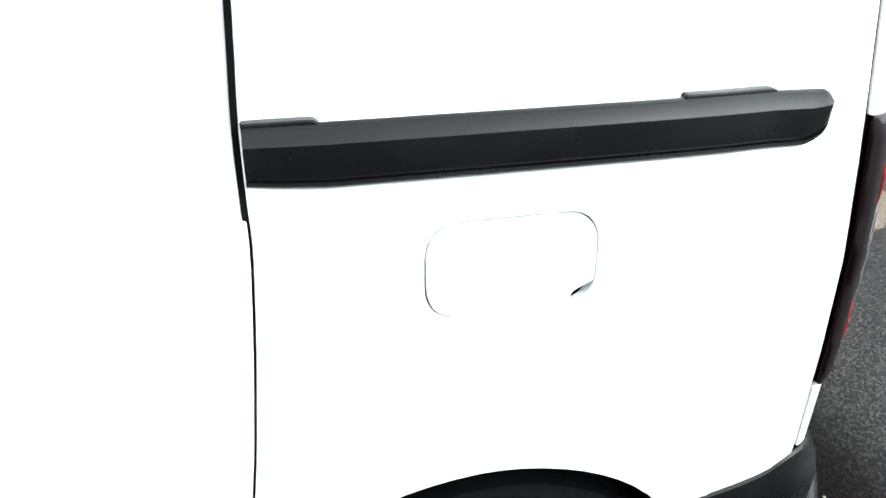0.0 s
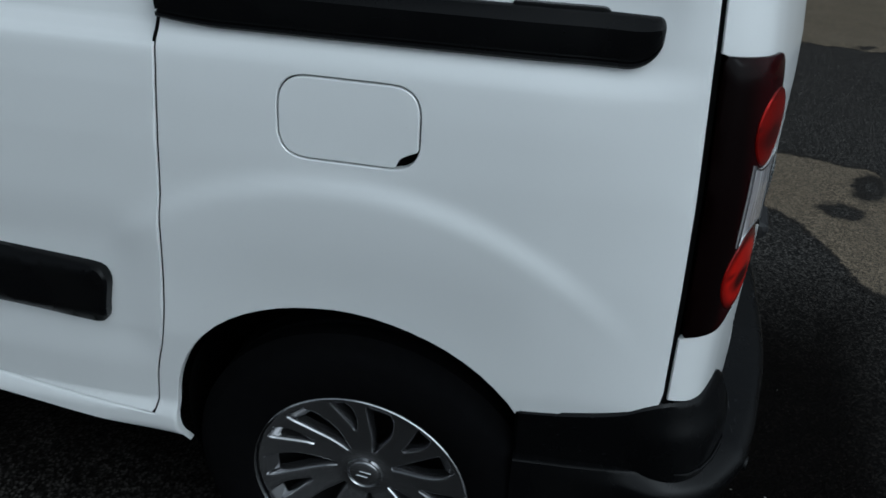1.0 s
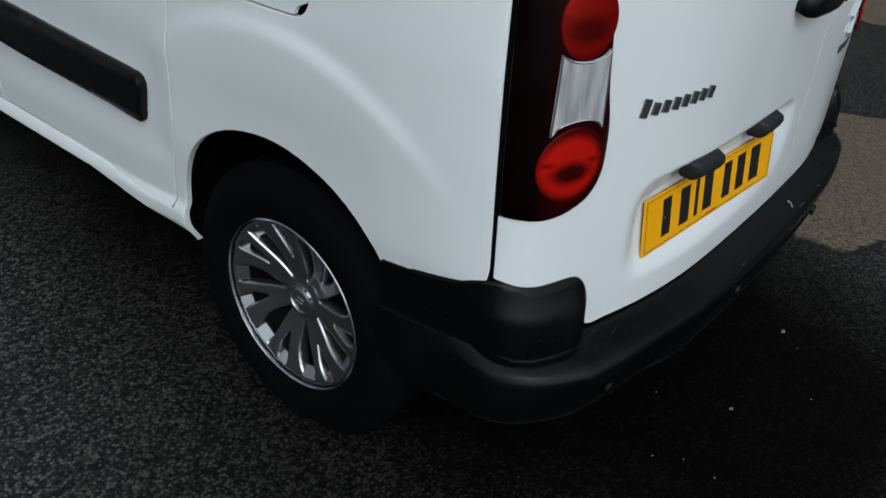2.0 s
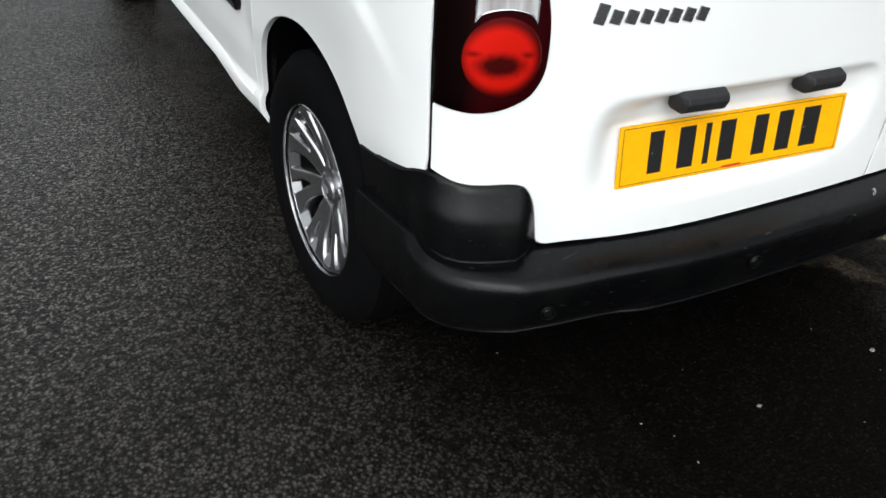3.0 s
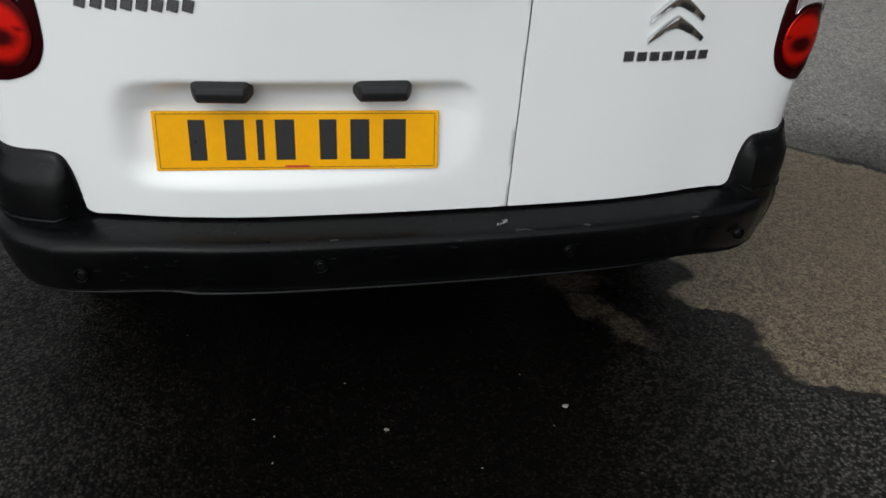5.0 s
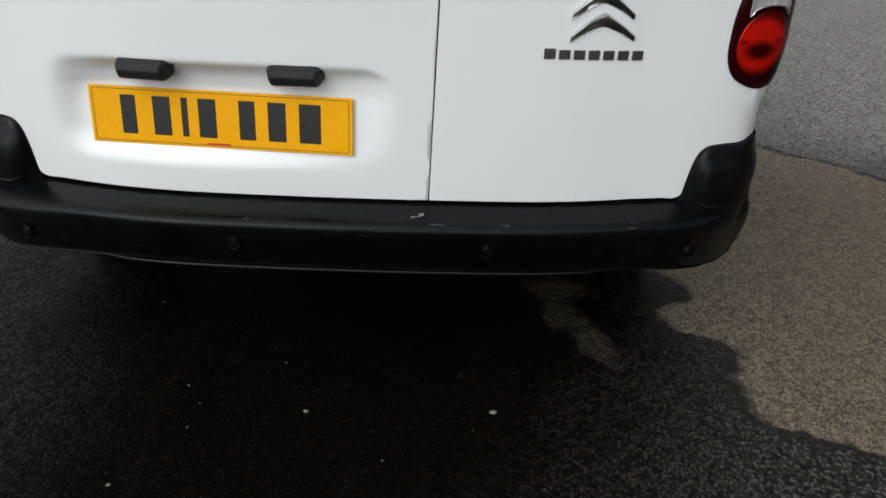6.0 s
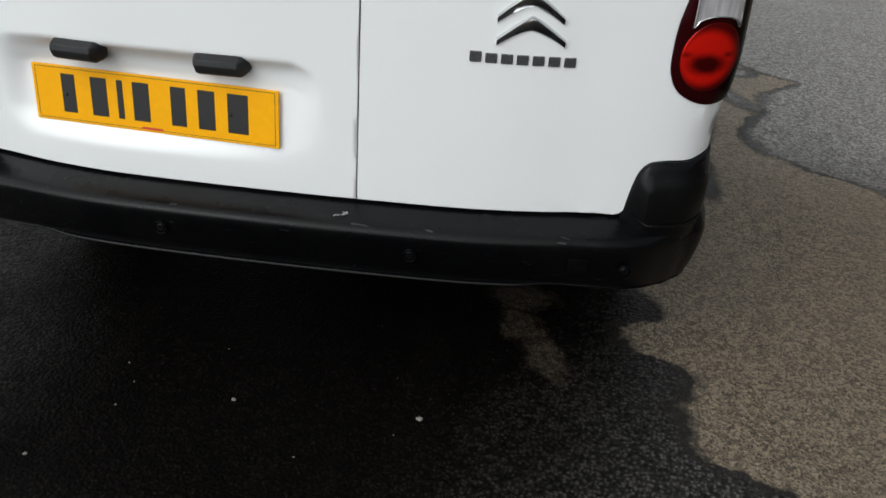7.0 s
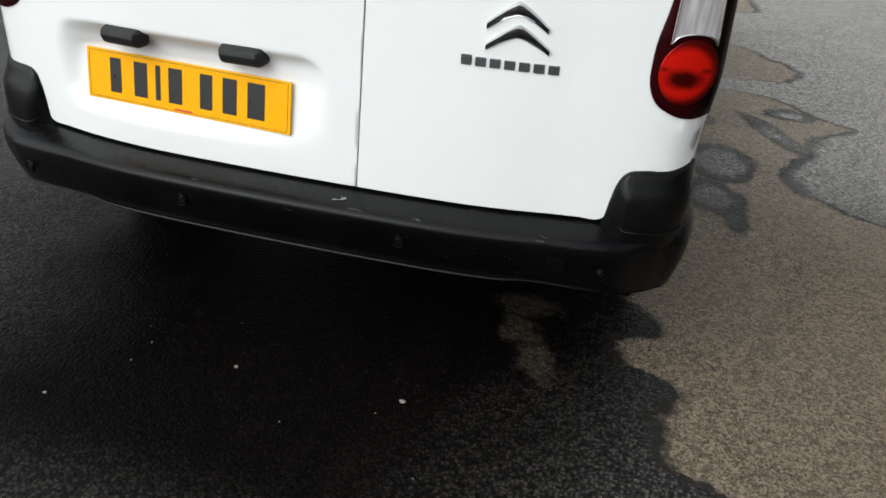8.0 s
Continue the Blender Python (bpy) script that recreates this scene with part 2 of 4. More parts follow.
    brown = m.mix(m.span(fine.outputs[2], 0.19, 0.15, 0.0, 0.85), brown, (0.016, 0.012, 0.009))
    brown = m.mix(m.span(m.noise(75, 5, 0.7), 0.56, 0.68, 0.0, 0.6), brown, (0.028, 0.022, 0.016))
    brown = m.mix(m.span(m.noise(2.2, 4), 0.4, 0.75, 0.0, 0.3), brown, (0.15, 0.124, 0.090))
    brown = m.mix(m.math("MULTIPLY", far_sheen, 0.7), brown, m.mix(m.span(pick, 0.2, 0.85), (0.15, 0.122, 0.088), (0.44, 0.368, 0.278)))
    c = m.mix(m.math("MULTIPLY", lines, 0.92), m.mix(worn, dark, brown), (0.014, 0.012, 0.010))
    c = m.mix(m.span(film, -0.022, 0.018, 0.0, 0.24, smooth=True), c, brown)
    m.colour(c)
    m.put(m.span(m.math("MAXIMUM", m.math("MAXIMUM", out_of_shade, far_sheen), worn), 0.0, 0.7, 0.02, 0.30), m.p.inputs["Specular IOR Level"])
    m.rough(m.math("ADD", m.span(worn, 0, 1, 0.34, 0.46), m.span(m.noise(1.7, 4), 0.3, 0.7, -0.08, 0.08)))
    h = m.math("ADD", m.math("MULTIPLY", m.cells(118, "Distance"), 1.0), m.math("MULTIPLY", m.noise(420, 3), 0.5))
    h = m.math("SUBTRACT", h, m.math("MULTIPLY", worn, 0.8))
    return m.bump(h, 0.6, 0.004).m


PAINT = white_paint()
PLASTIC = black_plastic()
TRIM = black_plastic("smooth_black_trim", 0.0022, 0.30, 0.12)
HOOD = plain("grey_black_plastic", (0.016, 0.016, 0.017), 0.55, grain=700, spec=0.3)
DARK = plain("unlit_black_metal", (0.003, 0.003, 0.003), 0.85, spec=0.04)
RUBBER = plain("tyre_rubber", (0.003, 0.003, 0.0034), 0.85, grain=500, spec=0.04)
STEEL = plain("black_steel_wheel", (0.004, 0.004, 0.004), 0.7, spec=0.1)
SILVER = plain("silver_wheel_cover", (0.38, 0.38, 0.39), 0.15, metal=0.95, grain=300, wear=0.05, depth=0.00004)
CHROME = plain("chrome", (0.62, 0.63, 0.64), 0.12, metal=1.0, grain=900, wear=0.1)
CHROME_DARK = plain("dark_chrome", (0.16, 0.165, 0.17), 0.25, metal=0.8, grain=900, wear=0.1)
LAMP_DARK = smoked_lens()
RED = red_lens()
CLEAR = ribbed_lens()
YELLOW = plain("yellow_plate", (0.86, 0.40, 0.001), 0.4, grain=900, wear=0.03, depth=0.00005, spec=0.15)
INK = plain("black_ink", (0.010, 0.010, 0.010), 0.4)
RED_INK = plain("red_ink", (0.55, 0.05, 0.02), 0.4)
GLASS = plain("tinted_window", (0.02, 0.024, 0.026), 0.05, coat=1.0, grain=900)
PEBBLE = plain("pale_stone", (0.19, 0.18, 0.16), 0.75, grain=400)
SCUFF = plain("scraped_plastic", (0.30, 0.30, 0.30), 0.7, grain=800)
GREY_SCUFF = plain("scuffed_plastic", (0.026, 0.026, 0.028), 0.7, grain=800)
TARMAC = tarmac()

# ---- mesh helpers ----
from mathutils import geometry


def mesh_of(name, verts, faces, material, smooth=True):
    me = bpy.data.meshes.new(name)
    me.from_pydata([tuple(map(float, v)) for v in verts], [], faces)
    me.update()
    bm = bmesh.new()
    bm.from_mesh(me)
    bmesh.ops.remove_doubles(bm, verts=bm.verts, dist=2e-6)
    for f in bm.faces:
        f.smooth = smooth
    for e in bm.edges:
        e.smooth = not (len(e.link_faces) == 2 and e.calc_face_angle() > 0.6)
    bm.to_mesh(me)
    bm.free()
    me.materials.append(material)
    return me


def part(name, me, parent, label=""):
    ob = new(name, me)
    ob.parent = parent
    return tagged(ob, label) if label else ob


def rounded(points, n=6):
    """A closed outline from corners (u, v, radius)."""
    out = []
    for i, (u, v, r) in enumerate(points):
        p, a, b = np.array((u, v)), np.array(points[i - 1][:2]), np.array(points[(i + 1) % len(points)][:2])
        if r <= 0:
            out.append((u, v))
            continue
        da, db = a - p, b - p
        la, lb = np.linalg.norm(da), np.linalg.norm(db)
        r = min(r, la * 0.49, lb * 0.49)
        s, e = p + da / la * r, p + db / lb * r
        for k in np.linspace(0, 1, n):
            q = (1 - k) ** 2 * s + 2 * k * (1 - k) * p + k * k * e
            out.append((float(q[0]), float(q[1])))
    return out


def soften(points):
    """Corner cutting, twice, on an open line."""
    for _ in range(2):
        out = [points[0]]
        for a, b in zip(points, points[1:]):
            out += [(0.75 * a[0] + 0.25 * b[0], 0.75 * a[1] + 0.25 * b[1]), (0.25 * a[0] + 0.75 * b[0], 0.25 * a[1] + 0.75 * b[1])]
        points = out + [points[-1]]
    return points


def dense(poly, most):
    out = []
    for a, b in zip(poly, poly[1:] + poly[:1]):
        a, b = np.array(a, float), np.array(b, float)
        far = np.linalg.norm(b - a)
        if far < 1e-6:
            continue
        for k in range(max(1, int(np.ceil(far / most)))):
            out.append(a + (b - a) * k / max(1, int(np.ceil(far / most))))
    return np.array(out)


def area(p):
    q = np.roll(p, -1, 0)
    return 0.5 * float((p[:, 0] * q[:, 1] - q[:, 0] * p[:, 1]).sum())


def grown(p, d):
    """The outline p moved outwards by d."""
    p = np.array(p, float)
    t = np.roll(p, -1, 0) - np.roll(p, 1, 0)
    t /= np.linalg.norm(t, axis=1)[:, None] + 1e-12
    return p + d * np.sign(area(p)) * np.stack([t[:, 1], -t[:, 0]], 1)


def inside(q, p):
    a, b = p, np.roll(p, -1, 0)
    x, y = q[:, :1], q[:, 1:]
    cross = (a[None, :, 1] > y) != (b[None, :, 1] > y)
    dy = b[:, 1] - a[:, 1]
    at = a[None, :, 0] + (y - a[None, :, 1]) * ((b[:, 0] - a[:, 0]) / np.where(dy == 0, 1e-12, dy))[None]
    return ((x < at) & cross).sum(1) % 2 == 1


def gap_to(q, p):
    a, d = p, np.roll(p, -1, 0) - p
    best = np.full(len(q), 9.0)
    for s, v in zip(a, d):
        k = np.clip(((q - s) @ v) / (v @ v + 1e-15), 0, 1)
        best = np.minimum(best, np.linalg.norm(q - s - k[:, None] * v, axis=1))
    return best


def sheet(name, outline, material, to3d, holes=(), du=0.03, dv=0.03, thick=0.014, edge=0.0015, rings=None, most=0.02, hem=0.0):
    """A panel with the outline and holes given in (u, v), laid on a surface to3d(u, v, d), with turned-in edges."""
    loops = [dense([tuple(q) for q in o], most) for o in (outline, *holes)]
    base = loops[0]
    lo, hi = base.min(0), base.max(0)
    uu, vv = np.meshgrid(np.arange(lo[0] + du / 2, hi[0], du), np.arange(lo[1] + dv / 2, hi[1], dv))
    q = np.stack([uu.ravel(), vv.ravel()], 1)
    q = q[inside(q, base)]
    for h in loops[1:]:
        q = q[~inside(q, h)]
    for n, h in enumerate(loops):
        q = q[gap_to(q, h) > max(0.3 * min(du, dv), 1.8 * hem)] if len(q) else q
        if hem:
            near = grown(h, -hem if n == 0 else hem)
            near = near[gap_to(near, h) > 0.8 * hem]
            q = np.concatenate([q, near[inside(near, base)]])
    pts, edges = [], []
    for h in loops:
        n = len(pts)
        pts += [Vector(p) for p in h]
        edges += [(n + i, n + (i + 1) % len(h)) for i in range(len(h))]
    pts += [Vector(p) for p in q]
    vs, _, fs, *_ = geometry.delaunay_2d_cdt(pts, edges, [], 0, 1e-7)
    vs = np.array([tuple(v) for v in vs])
    mid = np.array([vs[list(f)].mean(0) for f in fs])
    keep = inside(mid, base)
    for h in loops[1:]:
        keep &= ~inside(mid, h)
    fs = [tuple(f) for f, k in zip(fs, keep) if k]
    verts = to3d(vs[:, 0], vs[:, 1], 0.0)
    up = to3d(vs[:, 0], vs[:, 1], 0.01) - verts
    f = np.array(fs[len(fs) // 2])
    flip = np.dot(np.cross(verts[f[1]] - verts[f[0]], verts[f[2]] - verts[f[0]]), up[f[0]]) < 0
    faces = [t[::-1] if flip else t for t in fs]
    verts = list(verts)
    for n, h in enumerate(loops):
        sign = 1 if n == 0 else -1
        start = len(verts)
        for shift, depth in rings or [(0, 0), (edge, -edge), (edge, -thick)]:
            g = grown(h, sign * shift)
            verts += list(to3d(g[:, 0], g[:, 1], depth))
        k, turn = len(h), (area(h) > 0) == (n == 0)
        for r in range(len(rings or (0, 0, 0)) - 1):
            for i in range(k):
                a, b = start + r * k + i, start + r * k + (i + 1) % k
                quad = (a, a + k, b + k, b)
                faces.append(quad if turn != flip else quad[::-1])
    return mesh_of(name, verts, faces, material)


def lathe(profile, n=64, axis="x"):
    """Verts and faces of a profile (radius, along) spun about x."""
    verts, faces = [], []
    for i in range(n):
        a = 2 * math.pi * i / n
        verts += [(x, r * math.cos(a), r * math.sin(a)) for r, x in profile]
    k = len(profile)
    for i in range(n):
        for j in range(k - 1):
            a, b = i * k + j, ((i + 1) % n) * k + j
            faces.append((a, b, b + 1, a + 1))
    return verts, faces


def tube(name, loop, r, material, n=6):
    """A thin round bead along a closed loop of places on the tail."""
    loop = np.array(loop)
    ahead = np.roll(loop, -1, 0) - np.roll(loop, 1, 0)
    ahead /= np.linalg.norm(ahead, axis=1)[:, None] + 1e-9
    out = np.tile([0.0, -1.0, 0.0], (len(loop), 1))
    aside = np.cross(ahead, out)
    aside /= np.linalg.norm(aside, axis=1)[:, None] + 1e-9
    rings = [loop + r * (math.cos(a) * out + math.sin(a) * aside) for a in np.linspace(0, 2 * math.pi, n, endpoint=False)]
    verts = [tuple(rings[j][i]) for i in range(len(loop)) for j in range(n)]
    k = len(loop)
    faces = [(i * n + j, i * n + (j + 1) % n, (i + 1) % k * n + (j + 1) % n, (i + 1) % k * n + j) for i in range(k) for j in range(n)]
    return mesh_of(name, verts, faces, material)


def slab(name, material, size, bevel=0.002, segments=2):
    """A bevelled block, centred."""
    bm = bmesh.new()
    bmesh.ops.create_cube(bm, size=1)
    bmesh.ops.scale(bm, vec=size, verts=bm.verts)
    bmesh.ops.bevel(bm, geom=list(bm.edges), offset=bevel, segments=segments, profile=0.6, affect="EDGES")
    for f in bm.faces:
        f.smooth = False
    me = bpy.data.meshes.new(name)
    bm.to_mesh(me)
    bm.free()
    me.materials.append(material)
    return me


# ---- the van's outer surface ----
# Half plan at waist height, from the middle of the tail round the corner and along the flank.
TAIL = [(-0.2, -0.0625), (0, -0.065), (0.2, -0.0625), (0.35, -0.057), (0.45, -0.047), (0.54, -0.032), (0.63, -0.010), (0.70, 0.010), (0.76, 0.030), (0.805, 0.051), (0.835, 0.080), (0.850, 0.115),
        (0.863, 0.17), (0.874, 0.26), (0.882, 0.4), (0.886, 0.9), (0.886, 1.5), (0.880, 2.2), (0.862, 2.8), (0.85, 3.4), (0.82, 3.8)]


def catmull(ps, n=24):
    ps, out = np.array(ps, float), []
    for i in range(1, len(ps) - 2):
        a, b, c, d = ps[i - 1 : i + 3]
        for k in np.arange(n) / n:
            out.append(0.5 * (2 * b + (c - a) * k + (2 * a - 5 * b + 4 * c - d) * k * k + (3 * b - a - 3 * c + d) * k**3))
    return np.array(out + [ps[-2]])


HALF = catmull(TAIL)
STEP = np.r_[0, np.cumsum(np.linalg.norm(np.diff(HALF, axis=0), axis=1))]
PLAN_S = np.r_[-STEP[:0:-1], STEP]
PLAN = np.r_[HALF[:0:-1] * (-1, 1), HALF - np.stack([0.019 * np.clip((HALF[:, 0] - 0.62) / 0.2, 0, 1) + 0.045 * np.clip((HALF[:, 1] - 0.09) / 0.35, 0, 1), 0.027 * np.clip((HALF[:, 0] - 0.56) / 0.25, 0, 1)], 1)]
_t = np.gradient(PLAN, PLAN_S, axis=0)
_t /= np.linalg.norm(_t, axis=1)[:, None]
PLAN_N = np.stack([_t[:, 1], -_t[:, 0]], 1)
HUB_Y, AXLES = 0.588, 2.728
SIDE_Z = [0.20, 0.33, 0.37, 0.405, 0.43, 0.60, 0.80, 0.95, 1.03, 1.075, 1.092, 1.103, 1.115, 1.17, 1.30, 1.50, 1.65, 1.74]
SIDE_D = [-0.06, -0.030, -0.006, -0.004, -0.016, 0.0, 0.0, -0.003, -0.009, -0.0155, -0.020, -0.030, -0.041, -0.056, -0.070, -0.095, -0.12, -0.19]
REAR_Z = [0.30, 0.50, 0.70, 0.90, 1.05, 1.11, 1.16, 1.22, 1.50, 1.74]
REAR_D = [0.004, 0.005, 0.002, -0.002, -0.006, -0.010, -0.017, -0.027, -0.095, -0.20]


def ease(v, a, b):
    k = np.clip((v - a) / (b - a), 0, 1)
    return k * k * (3 - 2 * k)


def at_y(y, side=-1):
    k = HALF[:, 1] > 0.075
    return side * float(np.interp(y, HALF[k, 1], STEP[k]))


def at_x(x):
    k = HALF[:, 1] < 0.16
    return math.copysign(float(np.interp(abs(x), HALF[k, 0], STEP[k])), x)


def surface(s, z, d, more=None):
    s, z = np.asarray(s, float), np.asarray(z, float)
    x, y = np.interp(s, PLAN_S, PLAN[:, 0]), np.interp(s, PLAN_S, PLAN[:, 1])
    x = x + 0.016 * ease(z, 0.61, 0.80) * ease(x, 0.62, 0.78)
    nx, ny = np.interp(s, PLAN_S, PLAN_N[:, 0]), np.interp(s, PLAN_S, PLAN_N[:, 1])
    k = ease(np.abs(nx), 0.2, 0.95)
    at_side = np.interp(z, SIDE_Z, SIDE_D)
    corner = np.interp(z, [0.8, 0.95, 1.15, 1.3, 1.74], [0.0, -0.005, -0.028, -0.050, -0.18])
    at_side = np.where(z > 0.8, corner + (at_side - corner) * ease(y, 0.10, 0.30), at_side)
    off = k * at_side + (1 - k) * np.interp(z, REAR_Z, REAR_D) + d
    for hub in (HUB_Y, HUB_Y + AXLES):
        r = np.hypot(y - hub - 0.017, z - 0.345)
        off = off + 0.0100 * ease(r, 0.594, 0.556) * k * (0.05 + 0.95 * ease(z, 0.68, 0.93)) - 0.007 * ease(r, 0.52, 0.33) * k
    if more is not None:
        off = off + more(x, y, z, s)
    return np.stack([x + nx * off, y + ny * off, z + 0 * x], -1)


# ---- ground ----
half = 250.0
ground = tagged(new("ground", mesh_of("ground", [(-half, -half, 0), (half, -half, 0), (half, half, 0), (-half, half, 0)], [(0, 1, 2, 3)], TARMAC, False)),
                "worn dark wet tarmac with painted shade round the van and ragged brown bare patches", "ground", kind="structure")

# Unseen wall, added only to keep low eastern sky out of ground reflections.
wall = tagged(new("unseen_wall_east", slab("unseen_wall_east", plain("unseen_wall_dark", (0.07, 0.065, 0.06), 0.8, grain=60), (0.3, 60.0, 4.5), 0.02)),
              "unseen plain dark wall, added to darken low reflections on the ground", "wall", kind="structure")
wall.matrix_world = pose(9.5, 0, 2.25)

# ---- the van ----
van = tagged(new("van"), "white panel van with black rear bumper and silver wheel covers, parked", "van")


def gap_at(z, back=0.0):
    """How far round the tail the joint of quarter panel and tail lies at the height z."""
    return abs(at_y(0.0985 + 0.036 * (z - 0.73) + back))


def arch(side, hub, grow=0.0):
    """The wheel opening's edge from its front foot over the top to its rear foot, as (s, z)."""
    cy, cz, out = hub + 0.019, 0.396, []
    for a in np.linspace(-12, 158, 30):
        r = 0.307 + grow + 0.018 * float(ease(a, 85, 35)) + 0.022 * float(ease(a, 100, 160))
        out.append((at_y(cy + r * math.cos(radians(a)), side), cz + r * math.sin(radians(a))))
    return out


LAMP_DU, LAMP_DZ = {-1: 0.004, 1: 0.018}, {-1: 0.003, 1: -0.019}


def lamp_outline(side):
    pts = [(gap_at(1.139) - 0.001, 1.139, 0.012), (abs(at_x(0.736)), 1.132, 0.022), (abs(at_x(0.716)), 1.03, 0), (abs(at_x(0.706)), 0.93, 0.03), (abs(at_x(0.692)), 0.865, 0.03),
           (abs(at_x(0.692)), 0.79, 0.03), (abs(at_x(0.712)), 0.750, 0.03), (abs(at_x(0.757)), 0.727, 0.03), (abs(at_x(0.80)), 0.722, 0.02), (gap_at(0.73) - 0.001, 0.730, 0.01)]
    return [(side * (u + (LAMP_DU[side] if u < gap_at(v) - 0.01 else 0)), v + LAMP_DZ[side]) for u, v in rounded(pts)]


# rear edge of the sliding door, from the sill up
DOOR_EDGE = soften([(0.972, 0.402), (0.963, 0.43), (0.949, 0.513), (0.922, 0.590), (0.905, 0.69), (0.892, 0.80), (0.880, 0.93), (0.873, 1.03), (0.871, 1.075), (0.873, 1.11), (0.874, 1.18), (0.869, 1.27), (0.850, 1.70)])


def quarter_panel(side):
    rows = [(side * gap_at(1.70, 0.0095), 1.70), (side * gap_at(0.628, 0.0095), 0.628), (side * gap_at(0.606, 0.013), 0.606), (at_y(0.148, side), 0.592), (at_y(0.250, side), 0.573)]
    rows += arch(side, HUB_Y)[::-1]
    rows += [(at_y(0.927, side), 0.354), (at_y(1.308, side), 0.396), (at_y(2.74, side), 0.402), (at_y(2.74, side), 0.434), (at_y(1.299, side), 0.428)]
    rows += [(at_y(y, side), z) for y, z in DOOR_EDGE]
    holes = [grown(flap_outline(), 0.0055)] if side < 0 else []
    def blank(x, y, z, s):
        return -0.003 * ease(y, 0.172, 0.196) * ease(z, 1.170, 1.182) * (s * side > 0)
    me = sheet("quarter_panel", rows, PAINT, lambda u, v, d: surface(u, v, d, blank), holes, du=0.016, dv=0.012, hem=0.004)
    return part("quarter_panel", me, van)


def flap_outline():
    y0, y1, z0, z1 = 0.492, 0.690, 0.958, 1.068
    return rounded([(at_y(y0), z1, 0.04), (at_y(y1), z1, 0.04), (at_y(y1), z0, 0.04), (at_y(y0), z0, 0.04)], 8)


def fuel_flap():
    y0, y1, z0, z1 = 0.492, 0.690, 0.958, 1.068
    o = rounded([(at_y(y0), z1, 0.04), (at_y(y1), z1, 0.04), (at_y(y1), z0, 0.04), (at_y(y0 + 0.032), z0, 0.004), (at_y(y0 + 0.026), z0 + 0.014, 0.008), (at_y(y0 + 0.012), z0 + 0.021, 0.008), (at_y(y0), z0 + 0.026, 0.004)], 8)
    return part("fuel_flap", sheet("fuel_flap", o, PAINT, surface, thick=0.008), van, "white fuel flap with a dark finger notch")


def side_door(side, name, front, rear_edge):
    rows = [(at_y(front, side), 0.440), (at_y(front, side), 1.70)] + rear_edge
    def hollow(x, y, z, s):
        return -0.008 * ease(z, 0.50, 0.60) * ease(z, 0.86, 0.74) * ease(y, 0.90, 1.0) - 0.010 * ease(z, 1.088, 1.097)
    me = sheet(name, rows, PAINT, lambda u, v, d: surface(u, v, d, hollow), du=0.018, dv=0.005 if name == "sliding_door" else 0.012, hem=0.004)
    return part(name, me, van)


def moulding(side, y0, y1, door):
    o = rounded([(at_y(y0, side), 0.716, 0.03), (at_y(y0 + 0.025, side), 0.606, 0.022), (at_y(y1, side), 0.645, 0.01), (at_y(y1, side), 0.750, 0.01)])
    def crown(x, y, z, s):
        return 0.010 - 0.010 * ease(np.abs(z - 0.672), 0.035, 0.062)
    me = sheet("side_moulding", o, TRIM, lambda u, v, d: surface(u, v, d + 0.004, crown), du=0.04, dv=0.01, thick=0.02, edge=0.004)
    return part("side_moulding", me, door, "black plastic rubbing strip")


for side in (-1, 1):
    quarter_panel(side)
    edge_rows = [(at_y(y + 0.0065, side), z + (0.006 if z < 0.41 else 0)) for y, z in DOOR_EDGE[::-1]] + [(at_y(1.299, side), 0.434)]
    door = side_door(side, "sliding_door", 1.755, edge_rows)
    moulding(side, 1.0, 1.74, door)
    door = side_door(side, "front_door", 2.74, [(at_y(1.76, side), 1.70), (at_y(1.76, side), 0.440)])
    moulding(side, 1.775, 2.70, door)
    wing = [(at_y(2.745, side), 0.345), (at_y(2.745, side), 1.08), (at_y(3.79, side), 0.90), (at_y(3.79, side), 0.45)] + [(u, v) for u, v in arch(side, HUB_Y + AXLES)[::-1]][::-1]
    part("front_wing", sheet("front_wing", wing, PAINT, surface, du=0.05, dv=0.05, most=0.04), van)
fuel_flap()


def joint_seal(side, line, wide, lead):
    """A black rubber strip just inside a joint that runs along line, a list of (y, z)."""
    o = [(at_y(y - lead, side), z) for y, z in line] + [(at_y(y + wide, side), z) for y, z in line[::-1]]
    part("joint_seal", sheet("joint_seal", o, DARK, lambda u, v, d: surface(u, v, d - 0.0042), du=0.02, dv=0.02, thick=0.003, edge=0.0003), van, "black rubber seal in a panel joint")


for side in (-1, 1):
    joint_seal(side, DOOR_EDGE[1:], 0.0085, 0.002)
    joint_seal(side, [(0.0985 + 0.036 * (z - 0.73), z) for z in np.linspace(0.604, 1.69, 30)], 0.0105, 0.001)


